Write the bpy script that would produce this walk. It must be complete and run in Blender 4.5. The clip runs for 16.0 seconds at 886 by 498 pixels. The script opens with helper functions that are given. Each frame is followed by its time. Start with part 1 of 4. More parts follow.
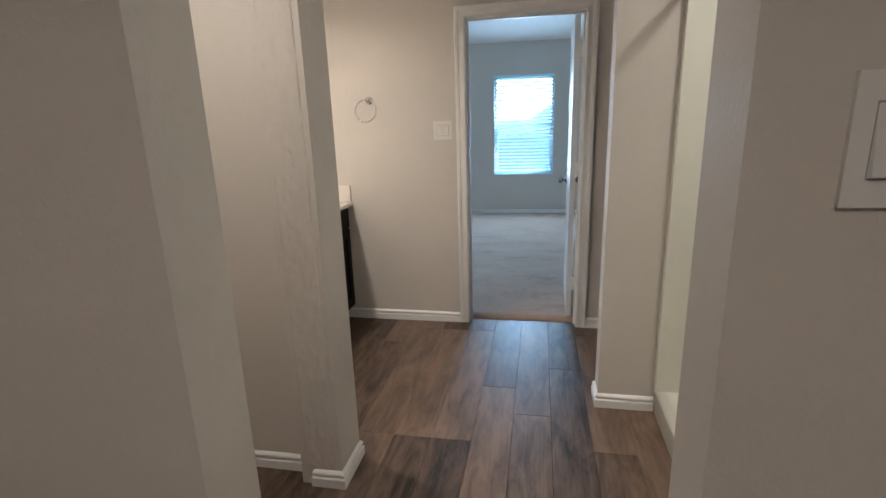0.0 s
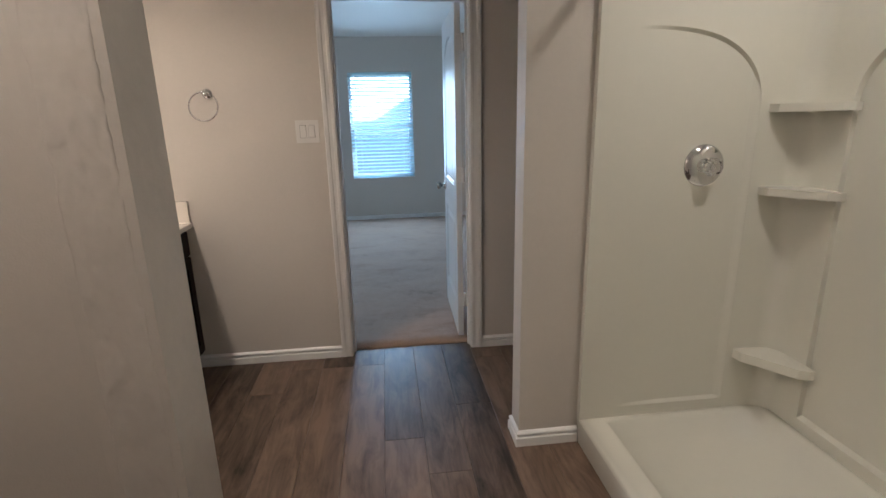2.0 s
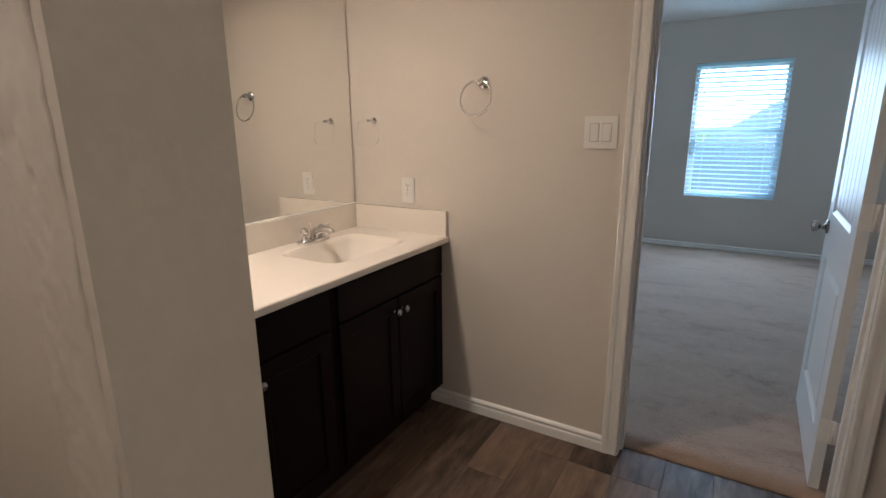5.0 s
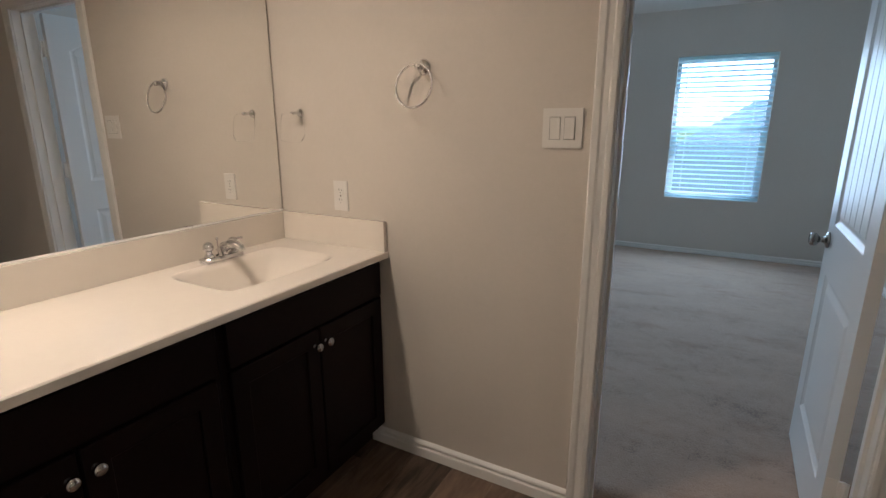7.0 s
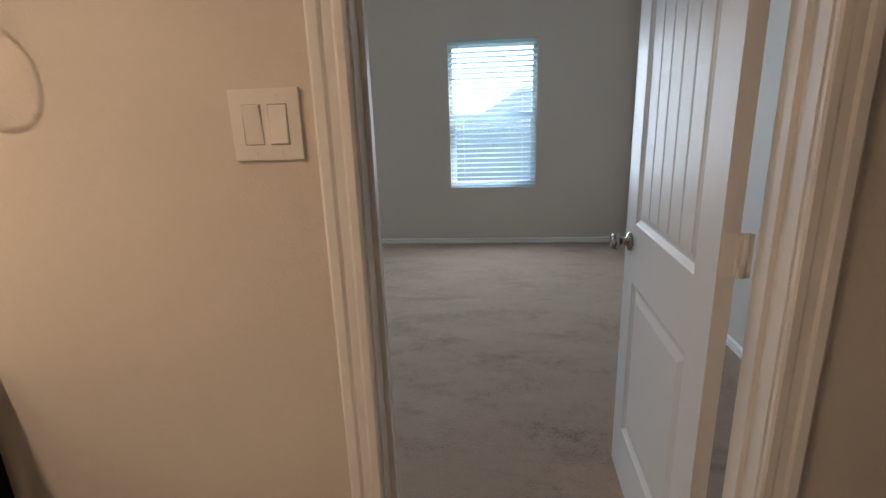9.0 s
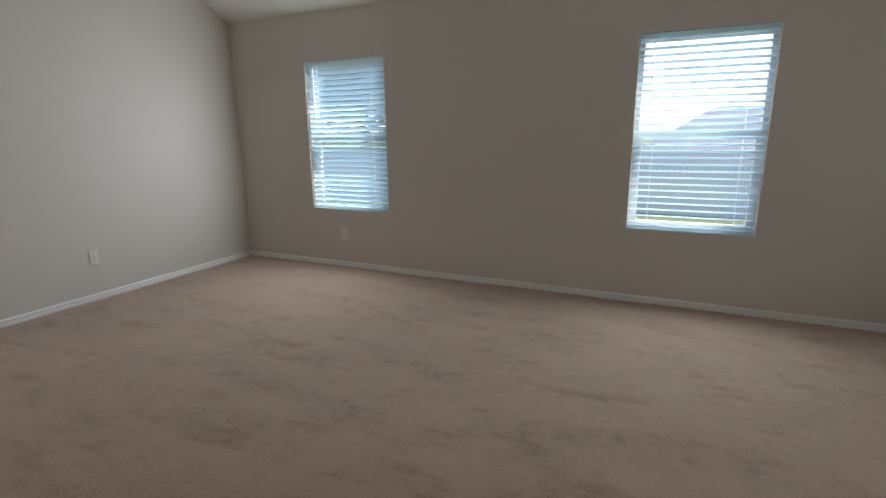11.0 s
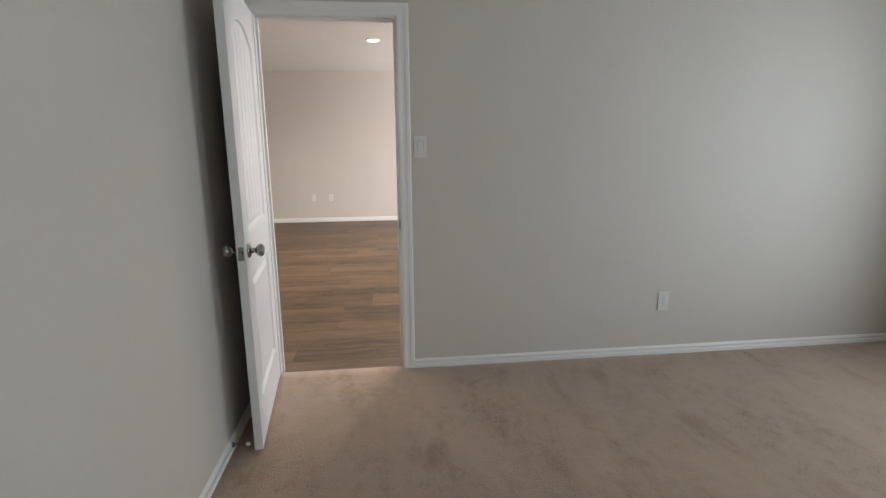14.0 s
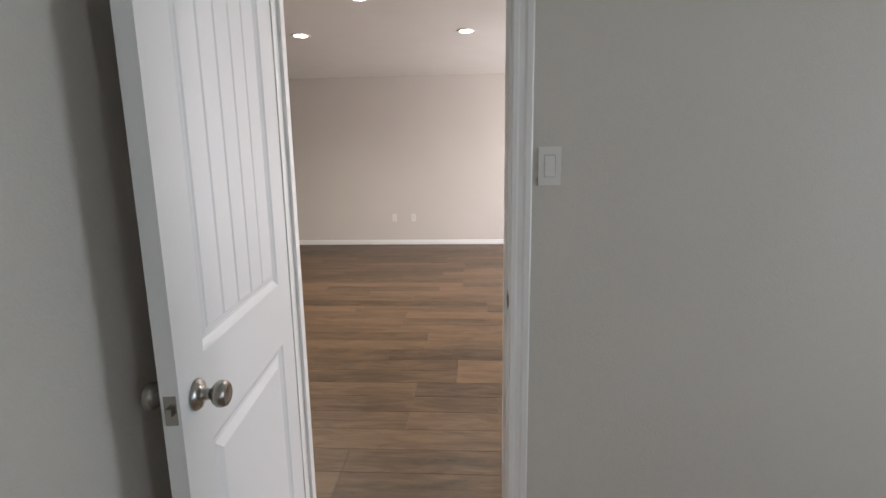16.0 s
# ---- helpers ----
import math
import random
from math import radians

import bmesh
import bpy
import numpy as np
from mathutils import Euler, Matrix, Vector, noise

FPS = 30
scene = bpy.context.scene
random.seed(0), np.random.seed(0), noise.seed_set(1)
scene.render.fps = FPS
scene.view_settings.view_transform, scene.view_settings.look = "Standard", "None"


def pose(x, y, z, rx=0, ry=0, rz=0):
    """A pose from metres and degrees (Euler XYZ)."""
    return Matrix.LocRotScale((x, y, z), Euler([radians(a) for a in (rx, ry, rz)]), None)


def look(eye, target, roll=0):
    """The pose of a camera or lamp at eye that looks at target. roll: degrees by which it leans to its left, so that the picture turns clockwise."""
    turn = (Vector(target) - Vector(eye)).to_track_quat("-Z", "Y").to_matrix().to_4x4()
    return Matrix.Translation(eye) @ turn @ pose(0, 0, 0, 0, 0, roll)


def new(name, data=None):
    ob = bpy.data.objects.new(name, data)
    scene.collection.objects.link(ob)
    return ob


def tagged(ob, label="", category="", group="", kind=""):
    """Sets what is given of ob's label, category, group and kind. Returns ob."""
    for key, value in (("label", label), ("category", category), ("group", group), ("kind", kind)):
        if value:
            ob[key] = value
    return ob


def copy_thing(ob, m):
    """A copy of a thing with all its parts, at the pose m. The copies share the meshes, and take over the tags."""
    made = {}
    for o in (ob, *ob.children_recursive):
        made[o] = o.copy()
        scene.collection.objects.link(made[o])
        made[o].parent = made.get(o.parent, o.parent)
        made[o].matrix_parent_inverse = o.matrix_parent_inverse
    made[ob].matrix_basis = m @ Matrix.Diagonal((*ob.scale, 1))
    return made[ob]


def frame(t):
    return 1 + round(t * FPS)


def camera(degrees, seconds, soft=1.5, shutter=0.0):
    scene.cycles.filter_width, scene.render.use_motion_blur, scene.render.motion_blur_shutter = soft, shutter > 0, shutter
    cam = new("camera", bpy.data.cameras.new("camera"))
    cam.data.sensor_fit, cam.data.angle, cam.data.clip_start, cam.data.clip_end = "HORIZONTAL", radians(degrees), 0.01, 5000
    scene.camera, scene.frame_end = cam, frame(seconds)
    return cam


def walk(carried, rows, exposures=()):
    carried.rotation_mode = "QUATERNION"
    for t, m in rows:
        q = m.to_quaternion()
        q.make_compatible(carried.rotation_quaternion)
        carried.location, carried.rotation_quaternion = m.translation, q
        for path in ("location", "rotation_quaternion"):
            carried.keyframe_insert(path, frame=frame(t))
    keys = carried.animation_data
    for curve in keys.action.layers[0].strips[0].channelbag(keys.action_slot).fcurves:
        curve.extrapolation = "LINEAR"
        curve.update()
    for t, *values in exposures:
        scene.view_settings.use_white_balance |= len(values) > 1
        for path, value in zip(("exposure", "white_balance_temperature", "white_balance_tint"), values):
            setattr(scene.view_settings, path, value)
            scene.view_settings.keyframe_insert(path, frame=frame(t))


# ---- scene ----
cam = camera(83.6, 16.0)
PATH = [
    (0, (0.164, -0.128, 1.415), (-0.212, 1.771, 0.913), -1.8),
    (0.5, (0.089, 0.024, 1.425), (-0.049, 1.956, 0.925), -0.4),
    (1, (-0.005, 0.152, 1.42), (0.155, 2.081, 0.917), -1.6),
    (1.5, (-0.058, 0.226, 1.415), (0.227, 2.137, 0.901), -1.6),
    (2, (-0.053, 0.336, 1.413), (0.16, 2.257, 0.898), -1.3),
    (2.5, (-0.015, 0.497, 1.411), (-0.069, 2.431, 0.902), -0.9),
    (3, (-0.013, 0.622, 1.405), (-0.246, 2.542, 0.897), -1.1),
    (3.5, (-0.043, 0.804, 1.399), (-0.45, 2.698, 0.899), -1.4),
    (4, (-0.039, 0.947, 1.399), (-0.65, 2.786, 0.905), -1.1),
    (4.5, (0.0, 1.092, 1.391), (-0.887, 2.819, 0.909), -0.0),
    (4.7, (0.004, 1.137, 1.38), (-0.944, 2.832, 0.902), -0.5),
    (6.8, (-0.045, 1.58, 1.369), (-1.119, 3.197, 0.888), 0.0),
    (7, (-0.031, 1.616, 1.366), (-0.965, 3.316, 0.876), -0.1),
    (7.5, (-0.038, 1.75, 1.355), (-0.643, 3.584, 0.836), -0.1),
    (8, (-0.078, 1.931, 1.363), (-0.4, 3.831, 0.828), -2.0),
    (8.2, (-0.083, 2.007, 1.363), (-0.277, 3.922, 0.819), -2.0),
    (10.3, (-0.065, 3.055, 1.362), (-0.399, 4.968, 0.882), -1.6),
    (10.5, (-0.075, 3.195, 1.35), (-0.566, 5.077, 0.884), -1.0),
    (11, (-0.195, 3.385, 1.336), (-1.018, 5.15, 0.881), -0.6),
    (11.5, (-0.373, 3.585, 1.404), (-1.612, 5.093, 0.969), -1.9),
    (12, (-0.567, 3.745, 1.323), (-2.199, 4.834, 0.939), -0.9),
    (12.5, (-0.746, 3.869, 1.338), (-2.592, 4.534, 0.947), 0.2),
    (13, (-1.032, 3.94, 1.333), (-2.923, 4.445, 0.922), -1.2),
    (13.5, (-1.323, 3.967, 1.338), (-3.239, 4.363, 0.922), -2.0),
    (14, (-1.629, 4.021, 1.355), (-3.573, 4.245, 0.945), -0.4),
    (14.5, (-1.934, 4.033, 1.359), (-3.89, 4.157, 0.96), -0.3),
    (15, (-2.232, 4.013, 1.375), (-4.195, 4.06, 0.996), -0.6),
    (15.5, (-2.569, 4.008, 1.381), (-4.534, 3.965, 1.013), -0.7),
    (16, (-2.887, 3.981, 1.377), (-4.85, 3.864, 1.015), -0.8),
]
walk(cam, [(t, look(eye, target, roll)) for t, eye, target, roll in PATH],
     [(0, 2.85, 4850, 7), (1, 2.48, 4930, 7), (3, 2.45, 5050, 13), (4.5, 2.4, 5200, 12), (7.0, 2.26, 5230, 11), (7.6, 2.34, 5430, 15), (8.2, 2.36, 5850, 17), (10.3, 2.22, 6600, 20),
      (11.0, 2.15, 6950, 22), (11.5, 2.1, 7250, 26), (12.0, 2.18, 7100, 22), (12.5, 2.12, 6950, 17), (13.3, 2.18, 6900, 19), (14.5, 2.34, 6650, 18), (16, 2.27, 6600, 19)])

# ---- light ----
world = bpy.data.worlds.new("sky")
scene.world = world
world.use_nodes = True
wn = world.node_tree
sky = wn.nodes.new("ShaderNodeTexSky")
sky.sky_type, sky.sun_disc = "NISHITA", False
sky.sun_elevation, sky.sun_rotation = radians(56), radians(63)
wn.links.new(sky.outputs[0], wn.nodes["Background"].inputs[0])
wn.nodes["Background"].inputs[1].default_value = 0.15


def lamp(name, kind, at, power, colour, size=0.1, size_y=None, aim=None, spread=180):
    data = bpy.data.lights.new(name, kind)
    data.energy, data.color = power, colour
    if kind == "SUN":
        data.angle = size
    elif kind == "AREA":
        data.shape = "RECTANGLE" if size_y else "DISK"
        data.size, data.spread = size, radians(spread)
        if size_y:
            data.size_y = size_y
    else:
        data.shadow_soft_size = size
    ob = new(name, data)
    ob.matrix_world = look(at, aim or (at[0], at[1] + 0.001, at[2] - 1))
    return ob


lamp("sun", "SUN", (6, 12, 20), 2.0, (1, 0.98, 0.95), radians(0.5), aim=(0, 9, 10))
WARM, SOFT_WARM, SHOWER_WARM = (1.0, 0.74, 0.48), (0.98, 0.965, 0.81), (1.0, 0.78, 0.53)
VANITY_LAMP, SHOWER_LAMP, CLOSET_LAMP, WC_LAMP, LIVING_LAMP, WINDOW_LAMP = 3.15, 1.55, 1.95, 1.32, 3.6, 6.3

# ---- materials ----


def material(name, colour, rough=0.5, metal=0.0, vary=0.08, scale=3.0, fine=120.0, bump=0.0, bump_scale=200.0, coat=0.0, spec=0.5):
    """Paint-like surface: base colour with broad and fine variation, and a fine relief."""
    m = bpy.data.materials.new(name)
    m.use_nodes = True
    n, l = m.node_tree.nodes, m.node_tree.links
    b = n["Principled BSDF"]
    b.inputs["Roughness"].default_value, b.inputs["Metallic"].default_value = rough, metal
    b.inputs["Coat Weight"].default_value, b.inputs["Specular IOR Level"].default_value = coat, spec
    tc = n.new("ShaderNodeTexCoord")
    a, f = n.new("ShaderNodeTexNoise"), n.new("ShaderNodeTexNoise")
    a.inputs["Scale"].default_value, f.inputs["Scale"].default_value = scale, fine
    a.inputs["Detail"].default_value = f.inputs["Detail"].default_value = 4
    mix = n.new("ShaderNodeMix")
    mix.inputs[0].default_value = 0.4
    for node in (a, f):
        l.new(tc.outputs["Object"], node.inputs["Vector"])
    l.new(a.outputs[0], mix.inputs[2])
    l.new(f.outputs[0], mix.inputs[3])
    ramp = n.new("ShaderNodeValToRGB")
    ramp.color_ramp.elements[0].position, ramp.color_ramp.elements[1].position = 0.3, 0.7
    ramp.color_ramp.elements[0].color = (*[c * (1 - vary) for c in colour], 1)
    ramp.color_ramp.elements[1].color = (*[min(1, c * (1 + vary)) for c in colour], 1)
    l.new(mix.outputs[0], ramp.inputs[0])
    l.new(ramp.outputs[0], b.inputs["Base Color"])
    rr = n.new("ShaderNodeMapRange")
    rr.inputs[3].default_value, rr.inputs[4].default_value = max(0.02, rough - 0.06), min(1, rough + 0.06)
    l.new(a.outputs[0], rr.inputs[0])
    l.new(rr.outputs[0], b.inputs["Roughness"])
    if bump:
        t, bp = n.new("ShaderNodeTexNoise"), n.new("ShaderNodeBump")
        t.inputs["Scale"].default_value, t.inputs["Detail"].default_value = bump_scale, 3
        l.new(tc.outputs["Object"], t.inputs["Vector"])
        l.new(t.outputs[0], bp.inputs["Height"])
        bp.inputs["Strength"].default_value, bp.inputs["Distance"].default_value = bump, 0.002
        l.new(bp.outputs[0], b.inputs["Normal"])
    return m


def plank_material(name, dark, light, spec=0.5):
    """Wood-look plank: grain along y, each plank toned by itself."""
    m = bpy.data.materials.new(name)
    m.use_nodes = True
    n, l = m.node_tree.nodes, m.node_tree.links
    b = n["Principled BSDF"]
    b.inputs["Specular IOR Level"].default_value = spec
    tc, info, off = n.new("ShaderNodeTexCoord"), n.new("ShaderNodeObjectInfo"), n.new("ShaderNodeVectorMath")
    off.operation = "MULTIPLY_ADD"
    comb = n.new("ShaderNodeCombineXYZ")
    for i in range(3):
        l.new(info.outputs["Random"], comb.inputs[i])
    l.new(comb.outputs[0], off.inputs[0])
    off.inputs[1].default_value = (37, 71, 13)
    l.new(tc.outputs["Object"], off.inputs[2])
    mp1, mp2 = n.new("ShaderNodeMapping"), n.new("ShaderNodeMapping")
    mp1.inputs["Scale"].default_value, mp2.inputs["Scale"].default_value = (11, 2.4, 1), (70, 4.0, 1)
    broad, grain = n.new("ShaderNodeTexNoise"), n.new("ShaderNodeTexNoise")
    broad.inputs["Scale"].default_value, broad.inputs["Detail"].default_value, broad.inputs["Distortion"].default_value = 1.3, 9, 0.7
    broad.inputs["Roughness"].default_value = 0.66
    grain.inputs["Scale"].default_value, grain.inputs["Detail"].default_value = 1.0, 6
    for mp, tx in ((mp1, broad), (mp2, grain)):
        l.new(off.outputs[0], mp.inputs["Vector"])
        l.new(mp.outputs[0], tx.inputs["Vector"])
    mix = n.new("ShaderNodeMix")
    mix.inputs[0].default_value = 0.22
    l.new(broad.outputs[0], mix.inputs[2])
    l.new(grain.outputs[0], mix.inputs[3])
    add = n.new("ShaderNodeMath")
    add.operation = "MULTIPLY_ADD"
    l.new(info.outputs["Random"], add.inputs[0])
    add.inputs[1].default_value = 0.22
    l.new(mix.outputs[0], add.inputs[2])
    ramp = n.new("ShaderNodeValToRGB")
    e = ramp.color_ramp.elements
    e[0].position, e[1].position = 0.42, 0.77
    e[0].color, e[1].color = (*dark, 1), (*light, 1)
    l.new(add.outputs[0], ramp.inputs[0])
    l.new(ramp.outputs[0], b.inputs["Base Color"])
    rr = n.new("ShaderNodeMapRange")
    rr.inputs[3].default_value, rr.inputs[4].default_value = 0.30, 0.46
    l.new(grain.outputs[0], rr.inputs[0])
    l.new(rr.outputs[0], b.inputs["Roughness"])
    bp = n.new("ShaderNodeBump")
    bp.inputs["Strength"].default_value, bp.inputs["Distance"].default_value = 0.25, 0.001
    l.new(grain.outputs[0], bp.inputs["Height"])
    l.new(bp.outputs[0], b.inputs["Normal"])
    return m


def carpet_material():
    m = bpy.data.materials.new("carpet")
    m.use_nodes = True
    n, l = m.node_tree.nodes, m.node_tree.links
    b = n["Principled BSDF"]
    b.inputs["Roughness"].default_value, b.inputs["Specular IOR Level"].default_value = 0.95, 0.1
    b.inputs["Sheen Weight"].default_value, b.inputs["Sheen Roughness"].default_value = 0.25, 0.6
    tc = n.new("ShaderNodeTexCoord")
    mp = n.new("ShaderNodeMapping")
    mp.inputs["Scale"].default_value, mp.inputs["Rotation"].default_value = (1.0, 1.9, 1), (0, 0, 0.35)
    l.new(tc.outputs["Object"], mp.inputs["Vector"])
    nap, mid, tuft = (n.new("ShaderNodeTexNoise") for _ in range(3))
    nap.inputs["Scale"].default_value, nap.inputs["Detail"].default_value, nap.inputs["Distortion"].default_value = 1.9, 8, 0.25
    nap.inputs["Roughness"].default_value = 0.62
    mid.inputs["Scale"].default_value, mid.inputs["Detail"].default_value, mid.inputs["Roughness"].default_value = 17, 7, 0.7
    tuft.inputs["Scale"].default_value, tuft.inputs["Detail"].default_value = 120, 3
    l.new(mp.outputs[0], nap.inputs["Vector"])
    l.new(tc.outputs["Object"], mid.inputs["Vector"])
    l.new(tc.outputs["Object"], tuft.inputs["Vector"])
    m1, m2 = n.new("ShaderNodeMix"), n.new("ShaderNodeMix")
    m1.inputs[0].default_value, m2.inputs[0].default_value = 0.42, 0.30
    l.new(nap.outputs[0], m1.inputs[2])
    l.new(mid.outputs[0], m1.inputs[3])
    l.new(m1.outputs[0], m2.inputs[2])
    l.new(tuft.outputs[0], m2.inputs[3])
    ramp = n.new("ShaderNodeValToRGB")
    e = ramp.color_ramp.elements
    e[0].position, e[1].position = 0.34, 0.66
    e[0].color, e[1].color = (0.185, 0.122, 0.089, 1), (0.412, 0.290, 0.212, 1)
    mid_e = e.new(0.47)
    mid_e.color = (0.352, 0.246, 0.180, 1)
    l.new(m2.outputs[0], ramp.inputs[0])
    mp2, scuff, cut, mul = n.new("ShaderNodeMapping"), n.new("ShaderNodeTexNoise"), n.new("ShaderNodeValToRGB"), n.new("ShaderNodeMix")
    mp2.inputs["Scale"].default_value, mp2.inputs["Rotation"].default_value = (1.0, 2.4, 1), (0, 0, -0.25)
    l.new(tc.outputs["Object"], mp2.inputs["Vector"])
    l.new(mp2.outputs[0], scuff.inputs["Vector"])
    scuff.inputs["Scale"].default_value, scuff.inputs["Detail"].default_value, scuff.inputs["Roughness"].default_value = 2.3, 8, 0.62
    ce = cut.color_ramp.elements
    ce[0].position, ce[1].position = 0.56, 0.68
    ce[0].color, ce[1].color = (1, 1, 1, 1), (0.80, 0.73, 0.70, 1)
    l.new(scuff.outputs[0], cut.inputs[0])
    mul.data_type, mul.blend_type = "RGBA", "MULTIPLY"
    mul.inputs[0].default_value = 1.0
    l.new(ramp.outputs[0], mul.inputs[6])
    l.new(cut.outputs[0], mul.inputs[7])
    l.new(mul.outputs[2], b.inputs["Base Color"])
    bp = n.new("ShaderNodeBump")
    bp.inputs["Strength"].default_value, bp.inputs["Distance"].default_value = 1.0, 0.008
    l.new(m2.outputs[0], bp.inputs["Height"])
    l.new(bp.outputs[0], b.inputs["Normal"])
    return m


def glow(name, colour, strength):
    m = bpy.data.materials.new(name)
    m.use_nodes = True
    b = m.node_tree.nodes["Principled BSDF"]
    b.inputs["Emission Color"].default_value, b.inputs["Emission Strength"].default_value = (*colour, 1), strength
    return m


def glass_material():
    m = bpy.data.materials.new("pane_glass")
    m.use_nodes = True
    b = m.node_tree.nodes["Principled BSDF"]
    b.inputs["Transmission Weight"].default_value, b.inputs["Roughness"].default_value, b.inputs["IOR"].default_value = 1.0, 0.0, 1.02
    return m


WALL = material("greige_wall_paint", (0.60, 0.555, 0.50), 0.62, vary=0.03, scale=1.3, fine=60, bump=0.35, bump_scale=160)
CEIL = material("ceiling_paint", (0.78, 0.76, 0.72), 0.8, vary=0.03, bump=0.5, bump_scale=110)
TRIM = material("white_trim_paint", (0.78, 0.765, 0.74), 0.38, vary=0.02)
DOOR = material("white_door_paint", (0.71, 0.71, 0.705), 0.40, vary=0.02, bump=0.10, bump_scale=260)
PLANK = plank_material("brown_plank", (0.023, 0.0155, 0.0112), (0.200, 0.136, 0.096), 0.38)
PLANK_LIVING = plank_material("warm_brown_plank", (0.036, 0.022, 0.0125), (0.150, 0.093, 0.054), 0.22)
SUBFLOOR = material("joint_dark", (0.055, 0.038, 0.028), 0.8)
CARPET = carpet_material()
ESPRESSO = material("espresso_stain", (0.0085, 0.0046, 0.0041), 0.46, vary=0.3, scale=2, fine=50, bump=0.05, spec=0.11)
MARBLE = material("cultured_marble", (0.75, 0.695, 0.625), 0.16, vary=0.02, scale=4, fine=30, coat=0.3)
FIBRE = material("shower_fibreglass", (0.74, 0.72, 0.635), 0.22, vary=0.015, scale=2, fine=40, coat=0.2)
CHROME = material("chrome", (0.70, 0.70, 0.71), 0.06, metal=1.0, vary=0.02)
NICKEL = material("satin_nickel", (0.37, 0.355, 0.33), 0.24, metal=1.0, vary=0.05)
PLASTIC = material("white_plastic", (0.71, 0.69, 0.655), 0.35, vary=0.015)
SLOT = material("dark_slot", (0.02, 0.02, 0.02), 0.6)
ACRYLIC = material("clear_acrylic", (0.97, 0.97, 0.97), 0.04, vary=0.01)
ACRYLIC.node_tree.nodes["Principled BSDF"].inputs["Transmission Weight"].default_value = 1.0
ACRYLIC.node_tree.nodes["Principled BSDF"].inputs["IOR"].default_value = 1.42
SILVER = material("mirror_silver", (0.90, 0.90, 0.88), 0.0, metal=1.0, vary=0.004)
SILVER.node_tree.nodes["Principled BSDF"].inputs["Roughness"].default_value = 0.0
for _l in list(SILVER.node_tree.nodes["Principled BSDF"].inputs["Roughness"].links):
    SILVER.node_tree.links.remove(_l)
CLEAR = material("thin_clear_acrylic", (0.98, 0.98, 0.98), 0.04, vary=0.01)
CLEAR.node_tree.nodes["Principled BSDF"].inputs["Transmission Weight"].default_value = 1.0
CLEAR.node_tree.nodes["Principled BSDF"].inputs["IOR"].default_value = 1.15
BLIND = material("blind_vinyl", (0.86, 0.87, 0.88), 0.4, vary=0.02)
_n, _k = BLIND.node_tree.nodes, BLIND.node_tree.links
_tr, _mx = _n.new("ShaderNodeBsdfTranslucent"), _n.new("ShaderNodeMixShader")
_tr.inputs[0].default_value, _mx.inputs[0].default_value = (0.68, 0.87, 0.93, 1), 0.62
_k.new(_n["Principled BSDF"].outputs[0], _mx.inputs[1])
_k.new(_tr.outputs[0], _mx.inputs[2])
_k.new(_mx.outputs[0], _n["Material Output"].inputs[0])
VINYL = material("window_vinyl", (0.85, 0.86, 0.87), 0.35, vary=0.02)
GLASS = glass_material()
FENCE = material("weathered_fence_wood", (0.47, 0.49, 0.48), 0.85, vary=0.18, scale=6, fine=70, bump=0.4, bump_scale=60)
GRASS = material("lawn", (0.09, 0.13, 0.045), 0.9, vary=0.45, scale=8, fine=160, bump=0.8, bump_scale=120)
LEAF = material("leaves", (0.10, 0.13, 0.08), 0.55, vary=0.4, scale=3, fine=30)
BARK = material("bark", (0.10, 0.075, 0.055), 0.9, vary=0.3, bump=0.8, bump_scale=40)
BRICK = material("neighbour_brick", (0.36, 0.27, 0.22), 0.85, vary=0.15, scale=5, fine=60, bump=0.3, bump_scale=50)
SHINGLE = material("grey_shingle", (0.15, 0.19, 0.20), 0.9, vary=0.25, scale=6, fine=90, bump=0.6, bump_scale=80)
LAMP_GLOW = glow("lamp_diffuser", (1.0, 0.86, 0.68), 2.2)
WALL_ROUGH = material("patched_wall_paint", (0.60, 0.555, 0.50), 0.66, vary=0.05, scale=6, fine=40, bump=1.0, bump_scale=26)
GAP = material("shadow_gap", (0.30, 0.29, 0.28), 0.6)
RUBBER = material("white_rubber", (0.75, 0.74, 0.70), 0.6)

# ---- mesh helpers ----


def box(bm, x0, x1, y0, y1, z0, z1):
    v = [bm.verts.new(p) for p in ((x0, y0, z0), (x1, y0, z0), (x1, y1, z0), (x0, y1, z0), (x0, y0, z1), (x1, y0, z1), (x1, y1, z1), (x0, y1, z1))]
    for f in ((3, 2, 1, 0), (4, 5, 6, 7), (0, 1, 5, 4), (1, 2, 6, 5), (2, 3, 7, 6), (3, 0, 4, 7)):
        bm.faces.new([v[i] for i in f])
    return v


def boxes(*rows):
    bm = bmesh.new()
    for r in rows:
        box(bm, *r)
    return bm


def bevel(bm, width, segments=2, min_angle=0.6):
    edges = [e for e in bm.edges if len(e.link_faces) == 2 and e.calc_face_angle(0) > min_angle]
    bmesh.ops.bevel(bm, geom=edges, offset=width, segments=segments, affect="EDGES", profile=0.5)
    return bm


def part(name, bm, mat, parent=None, label="", smooth=False):
    """One mesh object from a bmesh, under a thing or a part."""
    bmesh.ops.recalc_face_normals(bm, faces=bm.faces)
    me = bpy.data.meshes.new(name)
    bm.to_mesh(me)
    bm.free()
    me.materials.append(mat)
    if smooth:
        for p in me.polygons:
            p.use_smooth = True
    ob = new(name, me)
    if parent:
        ob.parent = parent
    if label:
        tagged(ob, label)
    return ob


